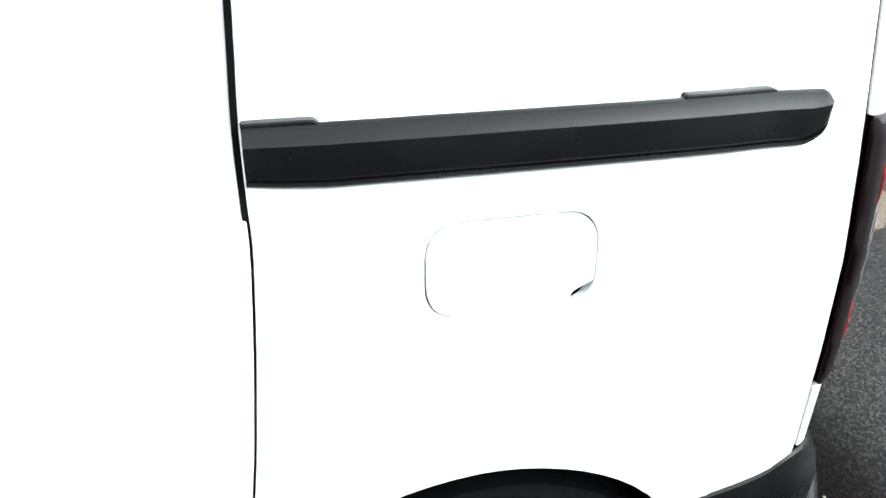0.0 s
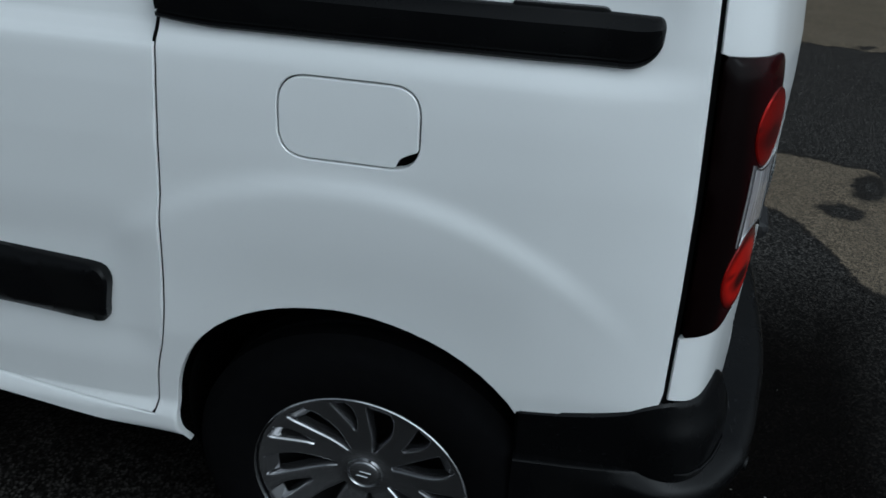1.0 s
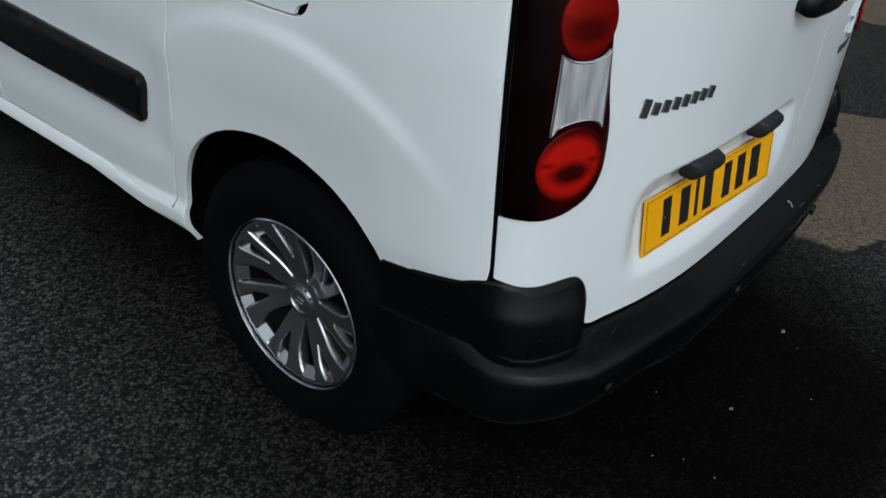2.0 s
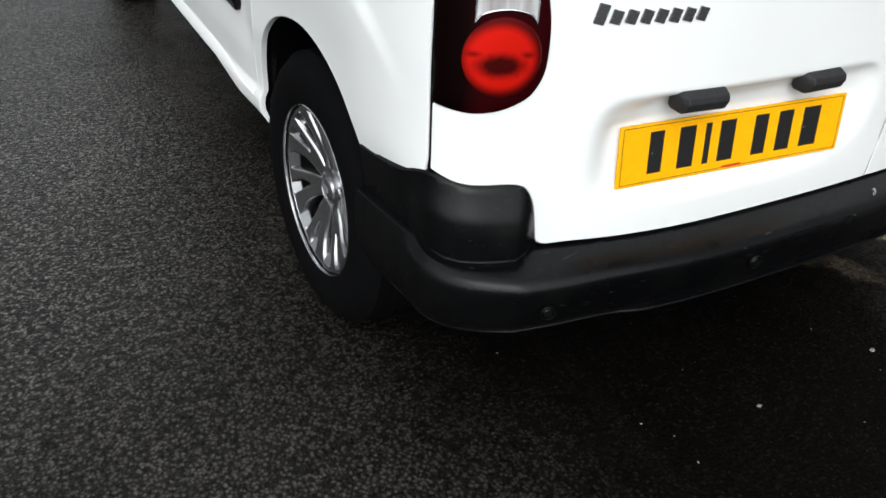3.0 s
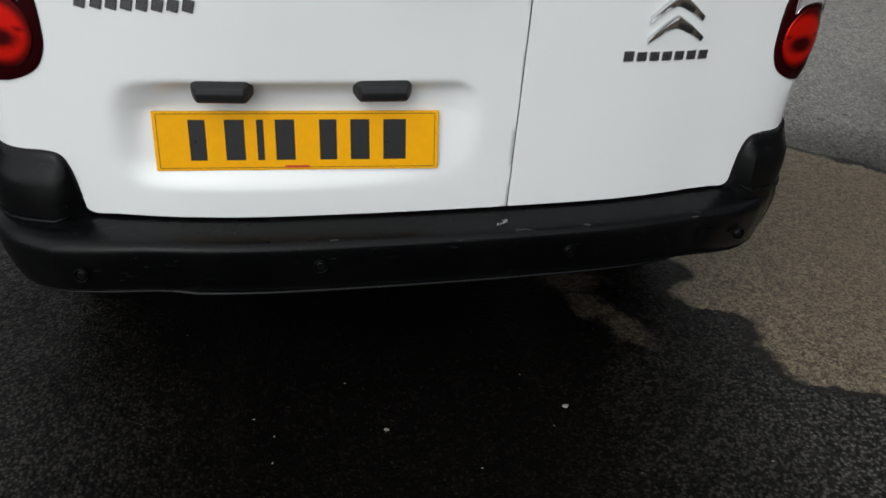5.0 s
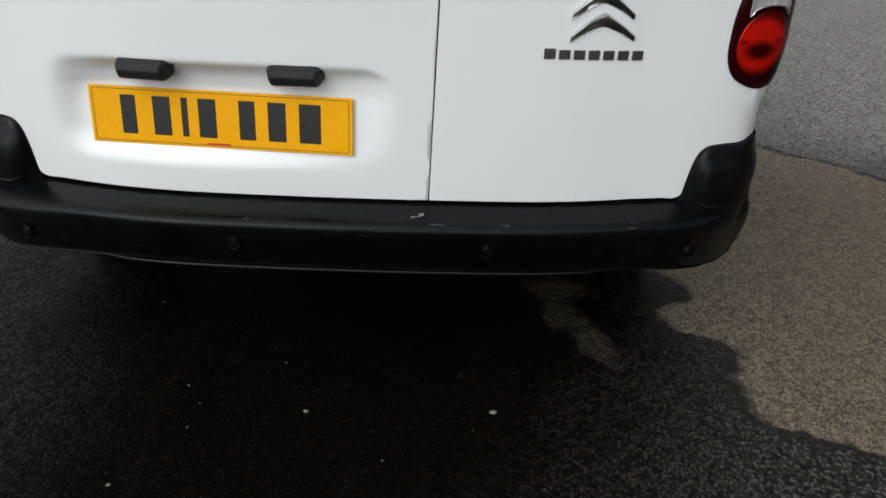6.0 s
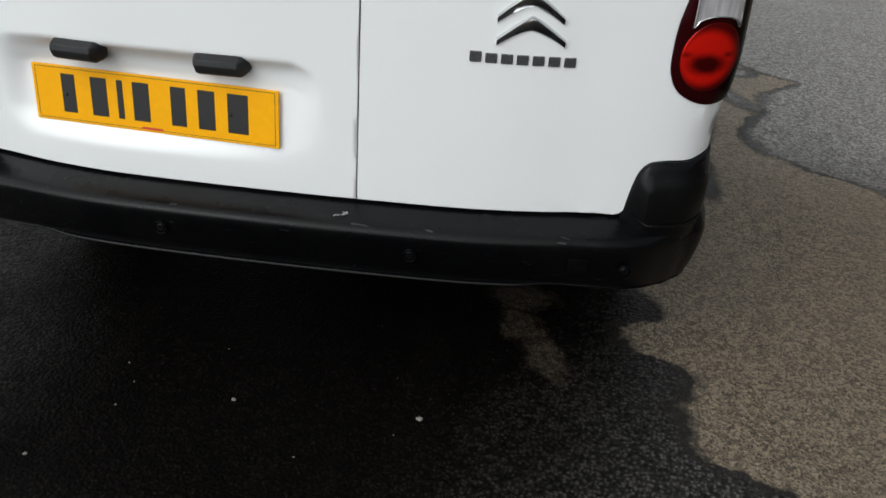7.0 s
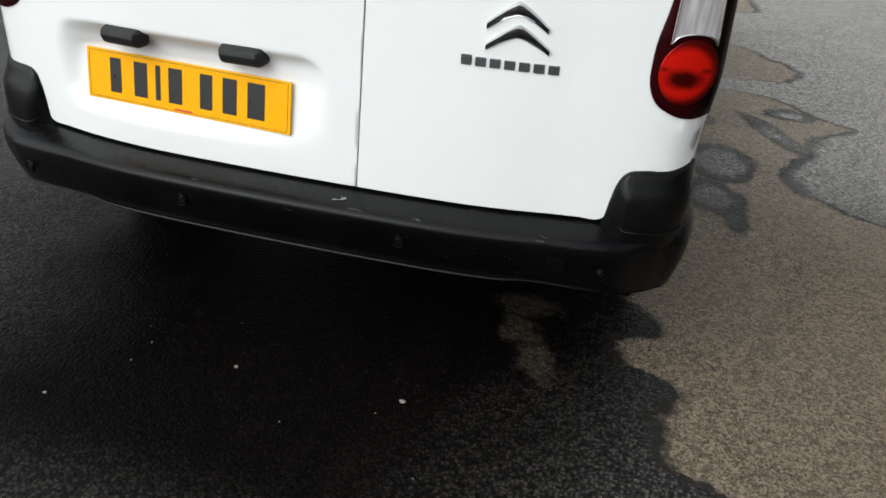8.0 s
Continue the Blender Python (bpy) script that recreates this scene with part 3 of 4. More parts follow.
def track_cover(side):
    """A long black cover with a sloped top, a flat face and a thin lip under a groove."""
    ys = np.r_[np.linspace(0.873, 0.25, 48), 0.189 + 0.055 * np.linspace(0.95, 0.0, 22) ** 2]
    sec = [(1.0, 0.0), (0.985, 0.008), (0.95, 0.012), (0.79, 0.0245), (0.75, 0.026), (0.32, 0.019), (0.19, 0.0165), (0.175, 0.010), (0.13, 0.010), (0.115, 0.0165), (0.05, 0.0165), (0.0, 0.012), (-0.02, 0.0)]
    verts, k = [], len(sec)
    for y in ys:
        low = np.interp(y, [0.26, 0.79, 0.84, 0.88], [1.1185, 1.1180, 1.1215, 1.126])
        k_end = min(1.0, max(0.0, (y - 0.189) / 0.044))
        low += 0.044 * (1 - math.sqrt(1 - (1 - k_end) ** 2))
        top = 1.1825 - 0.010 * (1 - math.sqrt(1 - (1 - min(1.0, (y - 0.189) / 0.010)) ** 2))
        thin = 0.25 + 0.75 * math.sqrt(1 - (1 - min(1.0, (y - 0.189) / 0.016)) ** 2)
        z = np.array([low + (top - low) * a for a, _ in sec])
        s = np.full(k, at_y(y, side))
        lean = np.interp(z, [1.10, 1.15], [0.0, 0.005])
        base = surface(s, z, 0.0)
        out = surface(s, z, 1.0) - base
        verts += list(base + out * np.array([d * thin * 0.8 for _, d in sec])[:, None] + out * lean[:, None])
    n = len(ys)
    faces = [(i * k + j, (i + 1) * k + j, (i + 1) * k + j + 1, i * k + j + 1)[:: side] for i in range(n - 1) for j in range(k - 1)]
    faces += [tuple(range(k))[:: -side], tuple((n - 1) * k + j for j in range(k))[:: side]]
    cover = part("track_cover", mesh_of("track_cover", verts, faces, TRIM), van, "black sliding door track cover")
    for a, b in ((0.793, 0.872), (0.256, 0.382)):
        o = rounded([(at_y(b, side), 1.180, 0), (at_y(b, side), 1.1848, 0.003), (at_y(a + 0.008, side), 1.1848, 0.004), (at_y(a, side), 1.180, 0)])
        part("track_lug", sheet("track_lug", o, TRIM, lambda u, v, d: surface(u, v, d + 0.009), du=0.03, dv=0.01, thick=0.012), cover)


track_cover(-1)
track_cover(1)

# ---- rear doors ----
SPLIT = 0.143
REC = (-0.264, 0.638, 0.350, 0.109)


def recess(x, y, z, s):
    """A shallow tray for the plate: flat floor, crisp upper lip, soft sides and foot."""
    cx, cz, hx, hz = REC
    r = 0.07
    qx, qz = np.abs(x - cx) - hx + r, np.abs(z - cz) - hz + r
    d = np.hypot(np.maximum(qx, 0), np.maximum(qz, 0)) + np.minimum(np.maximum(qx, qz), 0) - r
    w = np.interp(z, [cz - hz, cz + hz - 0.05, cz + hz], [0.055, 0.062, 0.020])
    w = w + 0.03 * ease(-x, 0.47, 0.57) * ease(z, cz, cz + hz)
    floor = -0.0305 - 0.0854 * (x + 0.268) + 0.14 * (z - 0.6235)
    least = 0.0012 + 0.0085 * ease(z, cz + 0.015, cz + hz - 0.015)
    return np.minimum(-least, -(floor - y)) * ease(-d, 0.0, w)


def rear_panel(u, v, d):
    return surface(u, v, d, recess)


def rear_door(side):
    lamp = [tuple(p) for p in grown(lamp_outline(side), 0.0)]
    edge = at_x(SPLIT - 0.0032) if side < 0 else at_x(SPLIT + 0.0032)
    foot = [(at_x(0.655 * side), 0.476), (at_x(0.672 * side), 0.480), (at_x(0.681 * side), 0.495), (at_x(0.690 * side), 0.565), (at_x(0.702 * side), 0.592), (at_x(0.725 * side), 0.601), (at_x(0.78 * side), 0.597), (at_x(0.81 * side), 0.599), (side * (gap_at(0.622) - 0.0005), 0.615)]
    if side > 0:
        foot = [(at_x(0.655 * side), 0.475), (at_x(0.672 * side), 0.479), (at_x(0.681 * side), 0.495), (at_x(0.696 * side), 0.55), (at_x(0.712 * side), 0.583), (at_x(0.74 * side), 0.594), (at_x(0.79 * side), 0.592), (at_x(0.82 * side), 0.596), (side * (gap_at(0.605) - 0.0005), 0.605)]
    foot = soften(foot)
    flat = [(at_x(x), 0.478) for x in (np.linspace(SPLIT - 0.0022, -0.62, 12) if side < 0 else np.linspace(SPLIT + 0.0022, 0.62, 9))]
    inner = [p for p in lamp if abs(p[0]) < gap_at(p[1]) - 0.006]
    inner = sorted(inner, key=lambda p: p[1])
    rows = flat + foot + [(side * (gap_at(0.726) - 0.0005), 0.726 + LAMP_DZ[side])] + inner + [(side * (gap_at(1.141) - 0.0005), 1.141 + LAMP_DZ[side]), (side * (gap_at(1.70) - 0.0005), 1.70), (edge + 0.036, 1.70)]
    fine = 0.010 if side < 0 else 0.03
    me = sheet("rear_door", rows, PAINT, rear_panel if side < 0 else surface, du=fine, dv=0.006 if side < 0 else 0.03, thick=0.009, edge=0.001)
    return part("rear_door", me, van)


def rear_lamp(side):
    o = grown(lamp_outline(side), -0.0025)
    def swell(x, y, z, s):
        return 0.004 + 0.004 * ease(gap_to(np.stack([s, z], 1), np.array(o)), 0.0, 0.02)
    def lens(u, v, d):
        return surface(u, v, d, swell)
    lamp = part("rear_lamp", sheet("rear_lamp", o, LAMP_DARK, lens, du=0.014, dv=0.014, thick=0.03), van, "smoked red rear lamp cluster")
    c, up = abs(at_x(0.764)) + LAMP_DU[side], LAMP_DZ[side]
    for u0, cz, r in ((c - 0.002, 0.817 + up, 0.062), (c - 0.001, 1.036 + up, 0.053)):
        def dome(x, y, z, s, cz=cz, r=r, u0=u0):
            k = np.hypot(np.abs(s) - u0, z - cz) / r
            return 0.0092 + 0.0024 * np.sqrt(np.clip(1.02 - k * k, 0, 1))
        wide = 0.95 * r if cz < 0.95 else 0.88 * r
        ring = [(side * (u0 + wide * math.cos(a)), cz + r * math.sin(a)) for a in np.linspace(0, 2 * math.pi, 48, endpoint=False)]
        part("red_lens", sheet("red_lens", ring, RED, lambda u, v, d, f=dome: surface(u, v, d, f), du=0.006, dv=0.006, thick=0.012, most=0.01), lamp, "round red lens")
    c -= 0.003
    z0, z1, a, b = 0.877 + up, 1.005 + up, c - 0.042, c + 0.042
    top = [(u, z1 - 0.004 - 0.022 * math.sqrt(max(0, 1 - ((u - c) / 0.046) ** 2))) for u in np.linspace(b, a, 12)]
    low = [(u, z0 - 0.006 + 0.020 * math.sqrt(max(0, 1 - ((u - c) / 0.046) ** 2))) for u in np.linspace(a - 0.004, b + 0.004, 12)]
    o2 = [(side * u, v) for u, v in low + top]
    part("reversing_lens", sheet("reversing_lens", o2, CLEAR, lambda u, v, d: surface(u, v, d + 0.0105), du=0.01, dv=0.01, thick=0.008), lamp, "clear ribbed reversing lens")
    part("lens_rim", tube("lens_rim", [surface(np.array([u]), np.array([v]), 0.0108)[0] for u, v in dense(o2, 0.006)], 0.0013, CHROME), lamp, "thin bright rim")
    return lamp


for side in (-1, 1):
    rear_door(side)
    rear_lamp(side)

# rubber seal behind the joint of the rear doors
seal = [(at_x(SPLIT - 0.006), 0.480), (at_x(SPLIT + 0.006), 0.480), (at_x(SPLIT + 0.006) + 0.036, 1.69), (at_x(SPLIT - 0.006) + 0.036, 1.69)]
part("door_seal", sheet("door_seal", seal, DARK, lambda u, v, d: surface(u, v, d - 0.0045), du=0.02, dv=0.03, thick=0.004, edge=0.0005), van, "black rubber door seal")

# inner black shell that closes the gaps, and the roof
shell = [(at_y(3.7, -1), 0.36), (at_y(3.7, -1), 0.85), (at_y(2.8, -1), 1.05), (at_y(2.6, -1), 1.715), (at_y(2.6, 1), 1.715), (at_y(2.8, 1), 1.05), (at_y(3.7, 1), 0.85), (at_y(3.7, 1), 0.36)]
low = []
for side in (1, -1):
    rows = [(at_y(HUB_Y + AXLES + 0.36, side), 0.36)] + [p for p in arch(side, HUB_Y + AXLES, 0.01)] + [(at_y(HUB_Y + AXLES - 0.36, side), 0.40), (at_y(0.95, side), 0.36)] + arch(side, HUB_Y, 0.01) + [(at_y(0.22, side), 0.45)]
    low += rows if side > 0 else rows[::-1]
part("inner_body", sheet("inner_body", shell + low, DARK, lambda u, v, d: surface(u, v, d - np.interp(np.abs(u), [0.0, 0.74, 0.84], [0.075, 0.075, 0.02])), du=0.08, dv=0.08, thick=0.01, most=0.05), van)


def roof():
    sides = [at_y(y, -1) for y in np.linspace(2.45, 0.13, 18)] + [at_x(x) for x in np.linspace(-0.8, 0.8, 15)] + [at_y(y, 1) for y in np.linspace(0.13, 2.45, 18)]
    ring = surface(np.array(sides), np.full(len(sides), 1.695), 0.0)
    verts, n = [], len(ring)
    mid = np.array([0.0, 1.3, 1.80])
    for k in (0, 0.06, 0.16, 0.3, 0.5, 0.75):
        rise = math.sqrt(1 - (1 - k) ** 2.6)
        verts += [tuple((1 - k) * p[:2] + k * mid[:2]) + (p[2] + (mid[2] - p[2]) * rise,) for p in ring]
    faces = [(r * n + i, r * n + i + 1, (r + 1) * n + i + 1, (r + 1) * n + i) for r in range(5) for i in range(n - 1)]
    verts.append(tuple(mid))
    faces += [(5 * n + i, 5 * n + i + 1, len(verts) - 1) for i in range(n - 1)] + [(5 * n + n - 1, 5 * n, len(verts) - 1)]
    faces += [(r * n + n - 1, r * n, (r + 1) * n, (r + 1) * n + n - 1) for r in range(5)]
    part("roof", mesh_of("roof", verts, faces, PAINT), van)


def nose():
    """The plain front end: bonnet, face and windscreen."""
    rows = [(2.70, 0.85, 1.08), (3.1, 0.84, 1.02), (3.5, 0.82, 0.95), (3.85, 0.76, 0.86), (4.1, 0.62, 0.70), (4.2, 0.5, 0.52), (4.2, 0.5, 0.32)]
    verts, faces, n = [], [], 13
    for y, w, z in rows:
        for a in np.linspace(-1, 1, n):
            verts.append((w * a, y - 0.10 * abs(a) ** 3 * (y > 3.6), z - 0.05 * abs(a) ** 4 + 0.03 * (1 - a * a) * (z > 0.8)))
    for r in range(len(rows) - 1):
        faces += [(r * n + i, r * n + i + 1, (r + 1) * n + i + 1, (r + 1) * n + i) for i in range(n - 1)]
    part("bonnet", mesh_of("bonnet", verts, faces, PAINT), van)
    verts = []
    for y, w, z in ((2.72, 0.78, 1.09), (2.58, 0.74, 1.3), (2.42, 0.70, 1.5), (2.30, 0.64, 1.70)):
        verts += [(w * a, y - 0.16 * a * a, z) for a in np.linspace(-1, 1, n)]
    faces = [(r * n + i, r * n + i + 1, (r + 1) * n + i + 1, (r + 1) * n + i) for r in range(3) for i in range(n - 1)]
    part("windscreen", mesh_of("windscreen", verts, faces, GLASS), van)


roof()
nose()

# floor pan and wheel housings
pan = new("floor_pan", slab("floor_pan", DARK, (1.16, 3.8, 0.20), 0.03))
pan.parent, pan.location = van, (0, 2.03, 0.30)
for hub in (HUB_Y, HUB_Y + AXLES):
    for side in (-1, 1):
        v, f = [], []
        for a in np.linspace(-30, 210, 25):
            for x, r in ((0.835, 0.318), (0.72, 0.345), (0.58, 0.345), (0.56, 0.05)):
                v.append((side * x, hub + 0.02 + r * math.cos(radians(a)), 0.39 + r * math.sin(radians(a))))
        f = [(i * 4 + j, i * 4 + j + 1, i * 4 + j + 5, i * 4 + j + 4) for i in range(24) for j in range(3)]
        part("wheel_housing", mesh_of("wheel_housing", v, f, DARK), van)

# ---- rear bumper ----
BUMP_S = [0.0, 0.55, 0.64, 0.72, 0.80, 0.87, 0.93, 1.00, 1.30]
BUMP_O = {1: [1.0, 0.99, 0.96, 0.90, 0.76, 0.46, 0.16, 0.04, 0.0], -1: [1.0, 1.02, 1.09, 1.10, 0.82, 0.44, 0.15, 0.04, 0.0]}
SECTION = [(-0.030, 0.4735), (-0.012, 0.4725), (0.004, 0.4705), (0.026, 0.4655), (0.050, 0.4600), (0.066, 0.4555), (0.074, 0.4505), (0.0785, 0.4445), (0.0790, 0.4355), (0.0765, 0.4200), (0.0715, 0.4000),
           (0.0650, 0.3780), (0.058, 0.3580), (0.052, 0.3450), (0.0500, 0.3400), (0.0575, 0.3385), (0.0585, 0.3335), (0.048, 0.3320), (0.020, 0.3340), (-0.06, 0.3400)]


def bumper():
    end = abs(at_y(0.318, 1))
    ss = np.linspace(-end, end, 161)
    sec = catmull([SECTION[0]] + SECTION + [SECTION[-1]], 3)
    verts, k = [], len(sec)
    for s in ss:
        o = float(np.interp(abs(s) + (0.070 * ease(s, 0.6, 0.8) if s > 0 else 0), BUMP_S, BUMP_O[1 if s > 0 else -1]))
        if s > 0:
            o = max(o, 0.38 * float(ease(s, 0.79, 0.86)))
        drop = 0.024 * float(ease(abs(s), 0.50, 0.88))
        x, y = np.interp(s, PLAN_S, PLAN[:, 0]), np.interp(s, PLAN_S, PLAN[:, 1])
        nx, ny = np.interp(s, PLAN_S, PLAN_N[:, 0]), np.interp(s, PLAN_S, PLAN_N[:, 1])
        for off, z in sec:
            d = off * o if off > 0 else off
            if 0.33 < z < 0.3392 and off > 0.045:
                d -= 0.009 * float(ease(abs(s), 0.46, 0.54))
            d -= 0.014 * float(ease(abs(s), 0.70, 0.95)) * max(0.0, (0.425 - z) / 0.09) ** 1.6
            verts.append((x + nx * d, y + ny * d, z - drop * float(ease(z, 0.49, 0.43))))
    n = len(ss)
    faces = [(i * k + j, (i + 1) * k + j, (i + 1) * k + j + 1, i * k + j + 1) for i in range(n - 1) for j in range(k - 1)]
    faces += [tuple(range(k)), tuple(range((n - 1) * k + k - 1, (n - 1) * k - 1, -1))]
    me = mesh_of("bumper", verts, faces, PLASTIC)
    b = part("bumper", me, van, "scuffed black plastic rear bumper")
    # corner pieces
    for side in (-1, 1):
        hi = 0.0 if side < 0 else -0.008
        rows = [(at_x(0.672 * side), 0.455), (at_x(0.680 * side), 0.492), (at_x(0.692 * side), 0.562 + hi), (at_x(0.706 * side), 0.588 + hi), (at_x(0.727 * side), 0.597 + hi), (at_x(0.78 * side), 0.594 + hi),
                (at_x(0.81 * side), 0.596 + hi), (side * (gap_at(0.612) - 0.002), 0.606 + hi), (at_y(0.130, side), 0.597), (at_y(0.155, side), 0.584), (at_y(0.250, side), 0.566), (at_y(0.318, side), 0.560),
                (at_y(0.315, side), 0.46), (at_y(0.31, side), 0.40), (at_y(0.22, side), 0.415), (at_y(0.13, side), 0.425), (at_x(0.80 * side), 0.432), (at_x(0.72 * side), 0.440), (at_x(0.69 * side), 0.446)]
        rows = soften(rows[:12]) + rows[12:]
        def swell(x, y, z, s):
            k = ease(np.abs(s), abs(at_x(0.676)), abs(at_x(0.715))) * ease(np.abs(s), abs(at_y(0.16)), abs(at_x(0.815)))
            return 0.003 + k * np.interp(z, [0.40, 0.47, 0.52, 0.545, 0.575, 0.600, 0.615], [0.030, 0.033, 0.032, 0.028, 0.013, 0.003, 0.0])
        part("corner_piece", sheet("corner_piece", rows, PLASTIC, lambda u, v, d, f=swell: surface(u, v, d, f), du=0.012, dv=0.01, thick=0.02, edge=0.004), b)
        path = [(0.690, 0.486), (0.700, 0.476), (0.718, 0.4705), (0.745, 0.469), (0.775, 0.468), (0.80, 0.467), (0.818, 0.468), (0.832, 0.474)]
        pts = [surface(np.array([at_x(side * x)]), np.array([z]), 0.0, swell)[0] for x, z in path]
        out = [surface(np.array([at_x(side * x)]), np.array([z]), 1.0, swell)[0] - p for (x, z), p in zip(path, pts)]
        verts, n = [], 8
        for i, (p, o) in enumerate(zip(pts, out)):
            r = 0.0032 if 0 < i < len(pts) - 1 else 0.0008
            verts += [tuple(p + o * (0.002 + r * math.cos(g)) + np.array((0, 0, r * math.sin(g)))) for g in np.linspace(0, 2 * math.pi, n, endpoint=False)]
        faces = [(i * n + j, i * n + (j + 1) % n, (i + 1) * n + (j + 1) % n, (i + 1) * n + j) for i in range(len(pts) - 1) for j in range(n)]
        part("seam_lip", mesh_of("seam_lip", verts, faces, PLASTIC), b)
    # parking sensors
    v, f = lathe([(0.0, 0.0015), (0.0078, 0.0018), (0.0090, 0.0006), (0.0096, -0.004), (0.0106, -0.004), (0.0112, 0.0022), (0.0132, 0.0026), (0.0144, 0.0004), (0.0148, -0.003)], 24)
    me = mesh_of("parking_sensor", v, f, TRIM)
    for x, y, z, turn in ((-0.668, -0.098, 0.396, 24), (-0.243, -0.152, 0.418, 5), (0.258, -0.151, 0.416, -5), (0.678, -0.096, 0.396, -24)):
        s = at_x(x)
        o = float(np.interp(abs(s), BUMP_S, BUMP_O[1 if s > 0 else -1]))
        i = PLAN_S.searchsorted(s)
        d = o * 0.0805
        p = part("parking_sensor", me, b, "round black parking sensor")
        p.matrix_local = Matrix.Translation((PLAN[i, 0] + PLAN_N[i, 0] * d, PLAN[i, 1] + PLAN_N[i, 1] * d, z - 0.012)) @ Matrix.Rotation(math.atan2(PLAN_N[i, 1], PLAN_N[i, 0]), 4, "Z")
    # square cover over the towing eye
    s = at_x(0.581)
    i = PLAN_S.searchsorted(s)
    d = float(np.interp(abs(s), BUMP_S, BUMP_O[1 if s > 0 else -1])) * 0.0755
    cover = part("tow_cover", slab("tow_cover", PLASTIC, (0.003, 0.040, 0.034), 0.0012), b, "square black towing eye cover")
    cover.matrix_local = Matrix.Translation((PLAN[i, 0] + PLAN_N[i, 0] * d, PLAN[i, 1] + PLAN_N[i, 1] * d, 0.395)) @ Matrix.Rotation(math.atan2(PLAN_N[i, 1], PLAN_N[i, 0]), 4, "Z") @ Matrix.Rotation(radians(7), 4, "Y")
    # small scrape on the top edge
    rng = random.Random(4)
    for n in range(7):
        w = slab("scrape", SCUFF, (0.0015 + 0.002 * rng.random(), 0.006 + 0.007 * rng.random(), 0.0008), 0.0003, 1)
        p = part("scrape", w, b)
        p.matrix_local = pose(0.119 + rng.uniform(-0.012, 0.016), -0.113 + rng.uniform(-0.008, 0.008), 0.4648, 14, 0, rng.uniform(-60, 60))
    for x, n in ((-0.27, 5), (-0.20, 2), (0.02, 2), (0.17, 4), (0.31, 2), (0.36, 3), (0.45, 1), (0.56, 2)):
        for _ in range(n):
            u = x + rng.uniform(-0.025, 0.025)
            s = at_x(u)
            i = PLAN_S.searchsorted(s)
            o, k = float(np.interp(abs(s), BUMP_S, BUMP_O[1 if s > 0 else -1])), rng.uniform(0.0, 1.0)
            d, z = (0.066 + 0.0105 * k) * o, 0.4562 - 0.009 * k
            p = part("scrape", slab("scrape", GREY_SCUFF, (0.0016 + 0.003 * rng.random(), 0.005 + 0.014 * rng.random(), 0.0007), 0.0003, 1), b)
            p.matrix_local = Matrix.Translation((PLAN[i, 0] + PLAN_N[i, 0] * d, PLAN[i, 1] + PLAN_N[i, 1] * d, z)) @ Matrix.Rotation(math.atan2(PLAN_N[i, 1], PLAN_N[i, 0]), 4, "Z") @ Matrix.Rotation(radians(28 + 18 * k), 4, "Y") @ Matrix.Rotation(rng.uniform(-0.5, 0.5), 4, "Z")
    return b


bumper()

# ---- plate, plate lamps, handle and badges ----


def tail_at(x, z, d=0.0, dip=False):
    s = at_x(x)
    p = surface(np.array([s]), np.array([z]), d, recess if dip else None)[0]
    n = (np.interp(s, PLAN_S, PLAN_N[:, 0]), np.interp(s, PLAN_S, PLAN_N[:, 1]))
    return Vector(p), math.degrees(math.atan2(n[1], n[0])) + 90


def number_plate():
    holder = new("number_plate", slab("number_plate", YELLOW, (0.530, 0.004, 0.1140), 0.0015))
    holder.parent = van
    holder.matrix_local = pose(-0.2715, -0.0405, 0.6262, -8, -0.4, -4.9)
    tagged(holder, "yellow number plate with black characters as bars")
    part("plate_backing", slab("plate_backing", HOOD, (0.512, 0.012, 0.098), 0.001, 1), holder).location = (0, 0.0079, 0)
    me = slab("character_bar", INK, (0.036, 0.0012, 0.078), 0.0006, 1)
    for n, x in enumerate((-0.183, -0.116, -0.070, -0.025, 0.054, 0.113, 0.178)):
        w = (0.85, 1.0, 0.36, 1.0, 0.9, 1.0, 1.2)[n]
        p = part("character_bar", me, holder)
        p.matrix_local = pose(x * 1.015, -0.0023, 0.002) @ Matrix.Diagonal((w, 1, 1.0, 1))
    part("maker_bar", slab("maker_bar", RED_INK, (0.046, 0.001, 0.005), 0.0003, 1), holder).location = (-0.005, -0.0022, -0.050)
    line = slab("border_line", INK, (0.515, 0.0008, 0.0011), 0.0002, 1)
    for z in (0.0520, -0.0515):
        part("border_line", line, holder).location = (0, -0.0021, z)
    line = slab("border_line", INK, (0.0011, 0.0008, 0.103), 0.0002, 1)
    for x in (-0.2575, 0.2575):
        part("border_line", line, holder).location = (x, -0.0021, 0)
    v, f = lathe([(0.0, 0.003), (0.003, 0.0028), (0.0045, 0.0015), (0.005, 0.0)], 14)
    me = mesh_of("screw_cap", v, f, INK)
    for x in (-0.192, 0.165):
        p = part("screw_cap", me, holder)
        p.matrix_local = pose(x, -0.002, 0.0, 0, 0, -90)


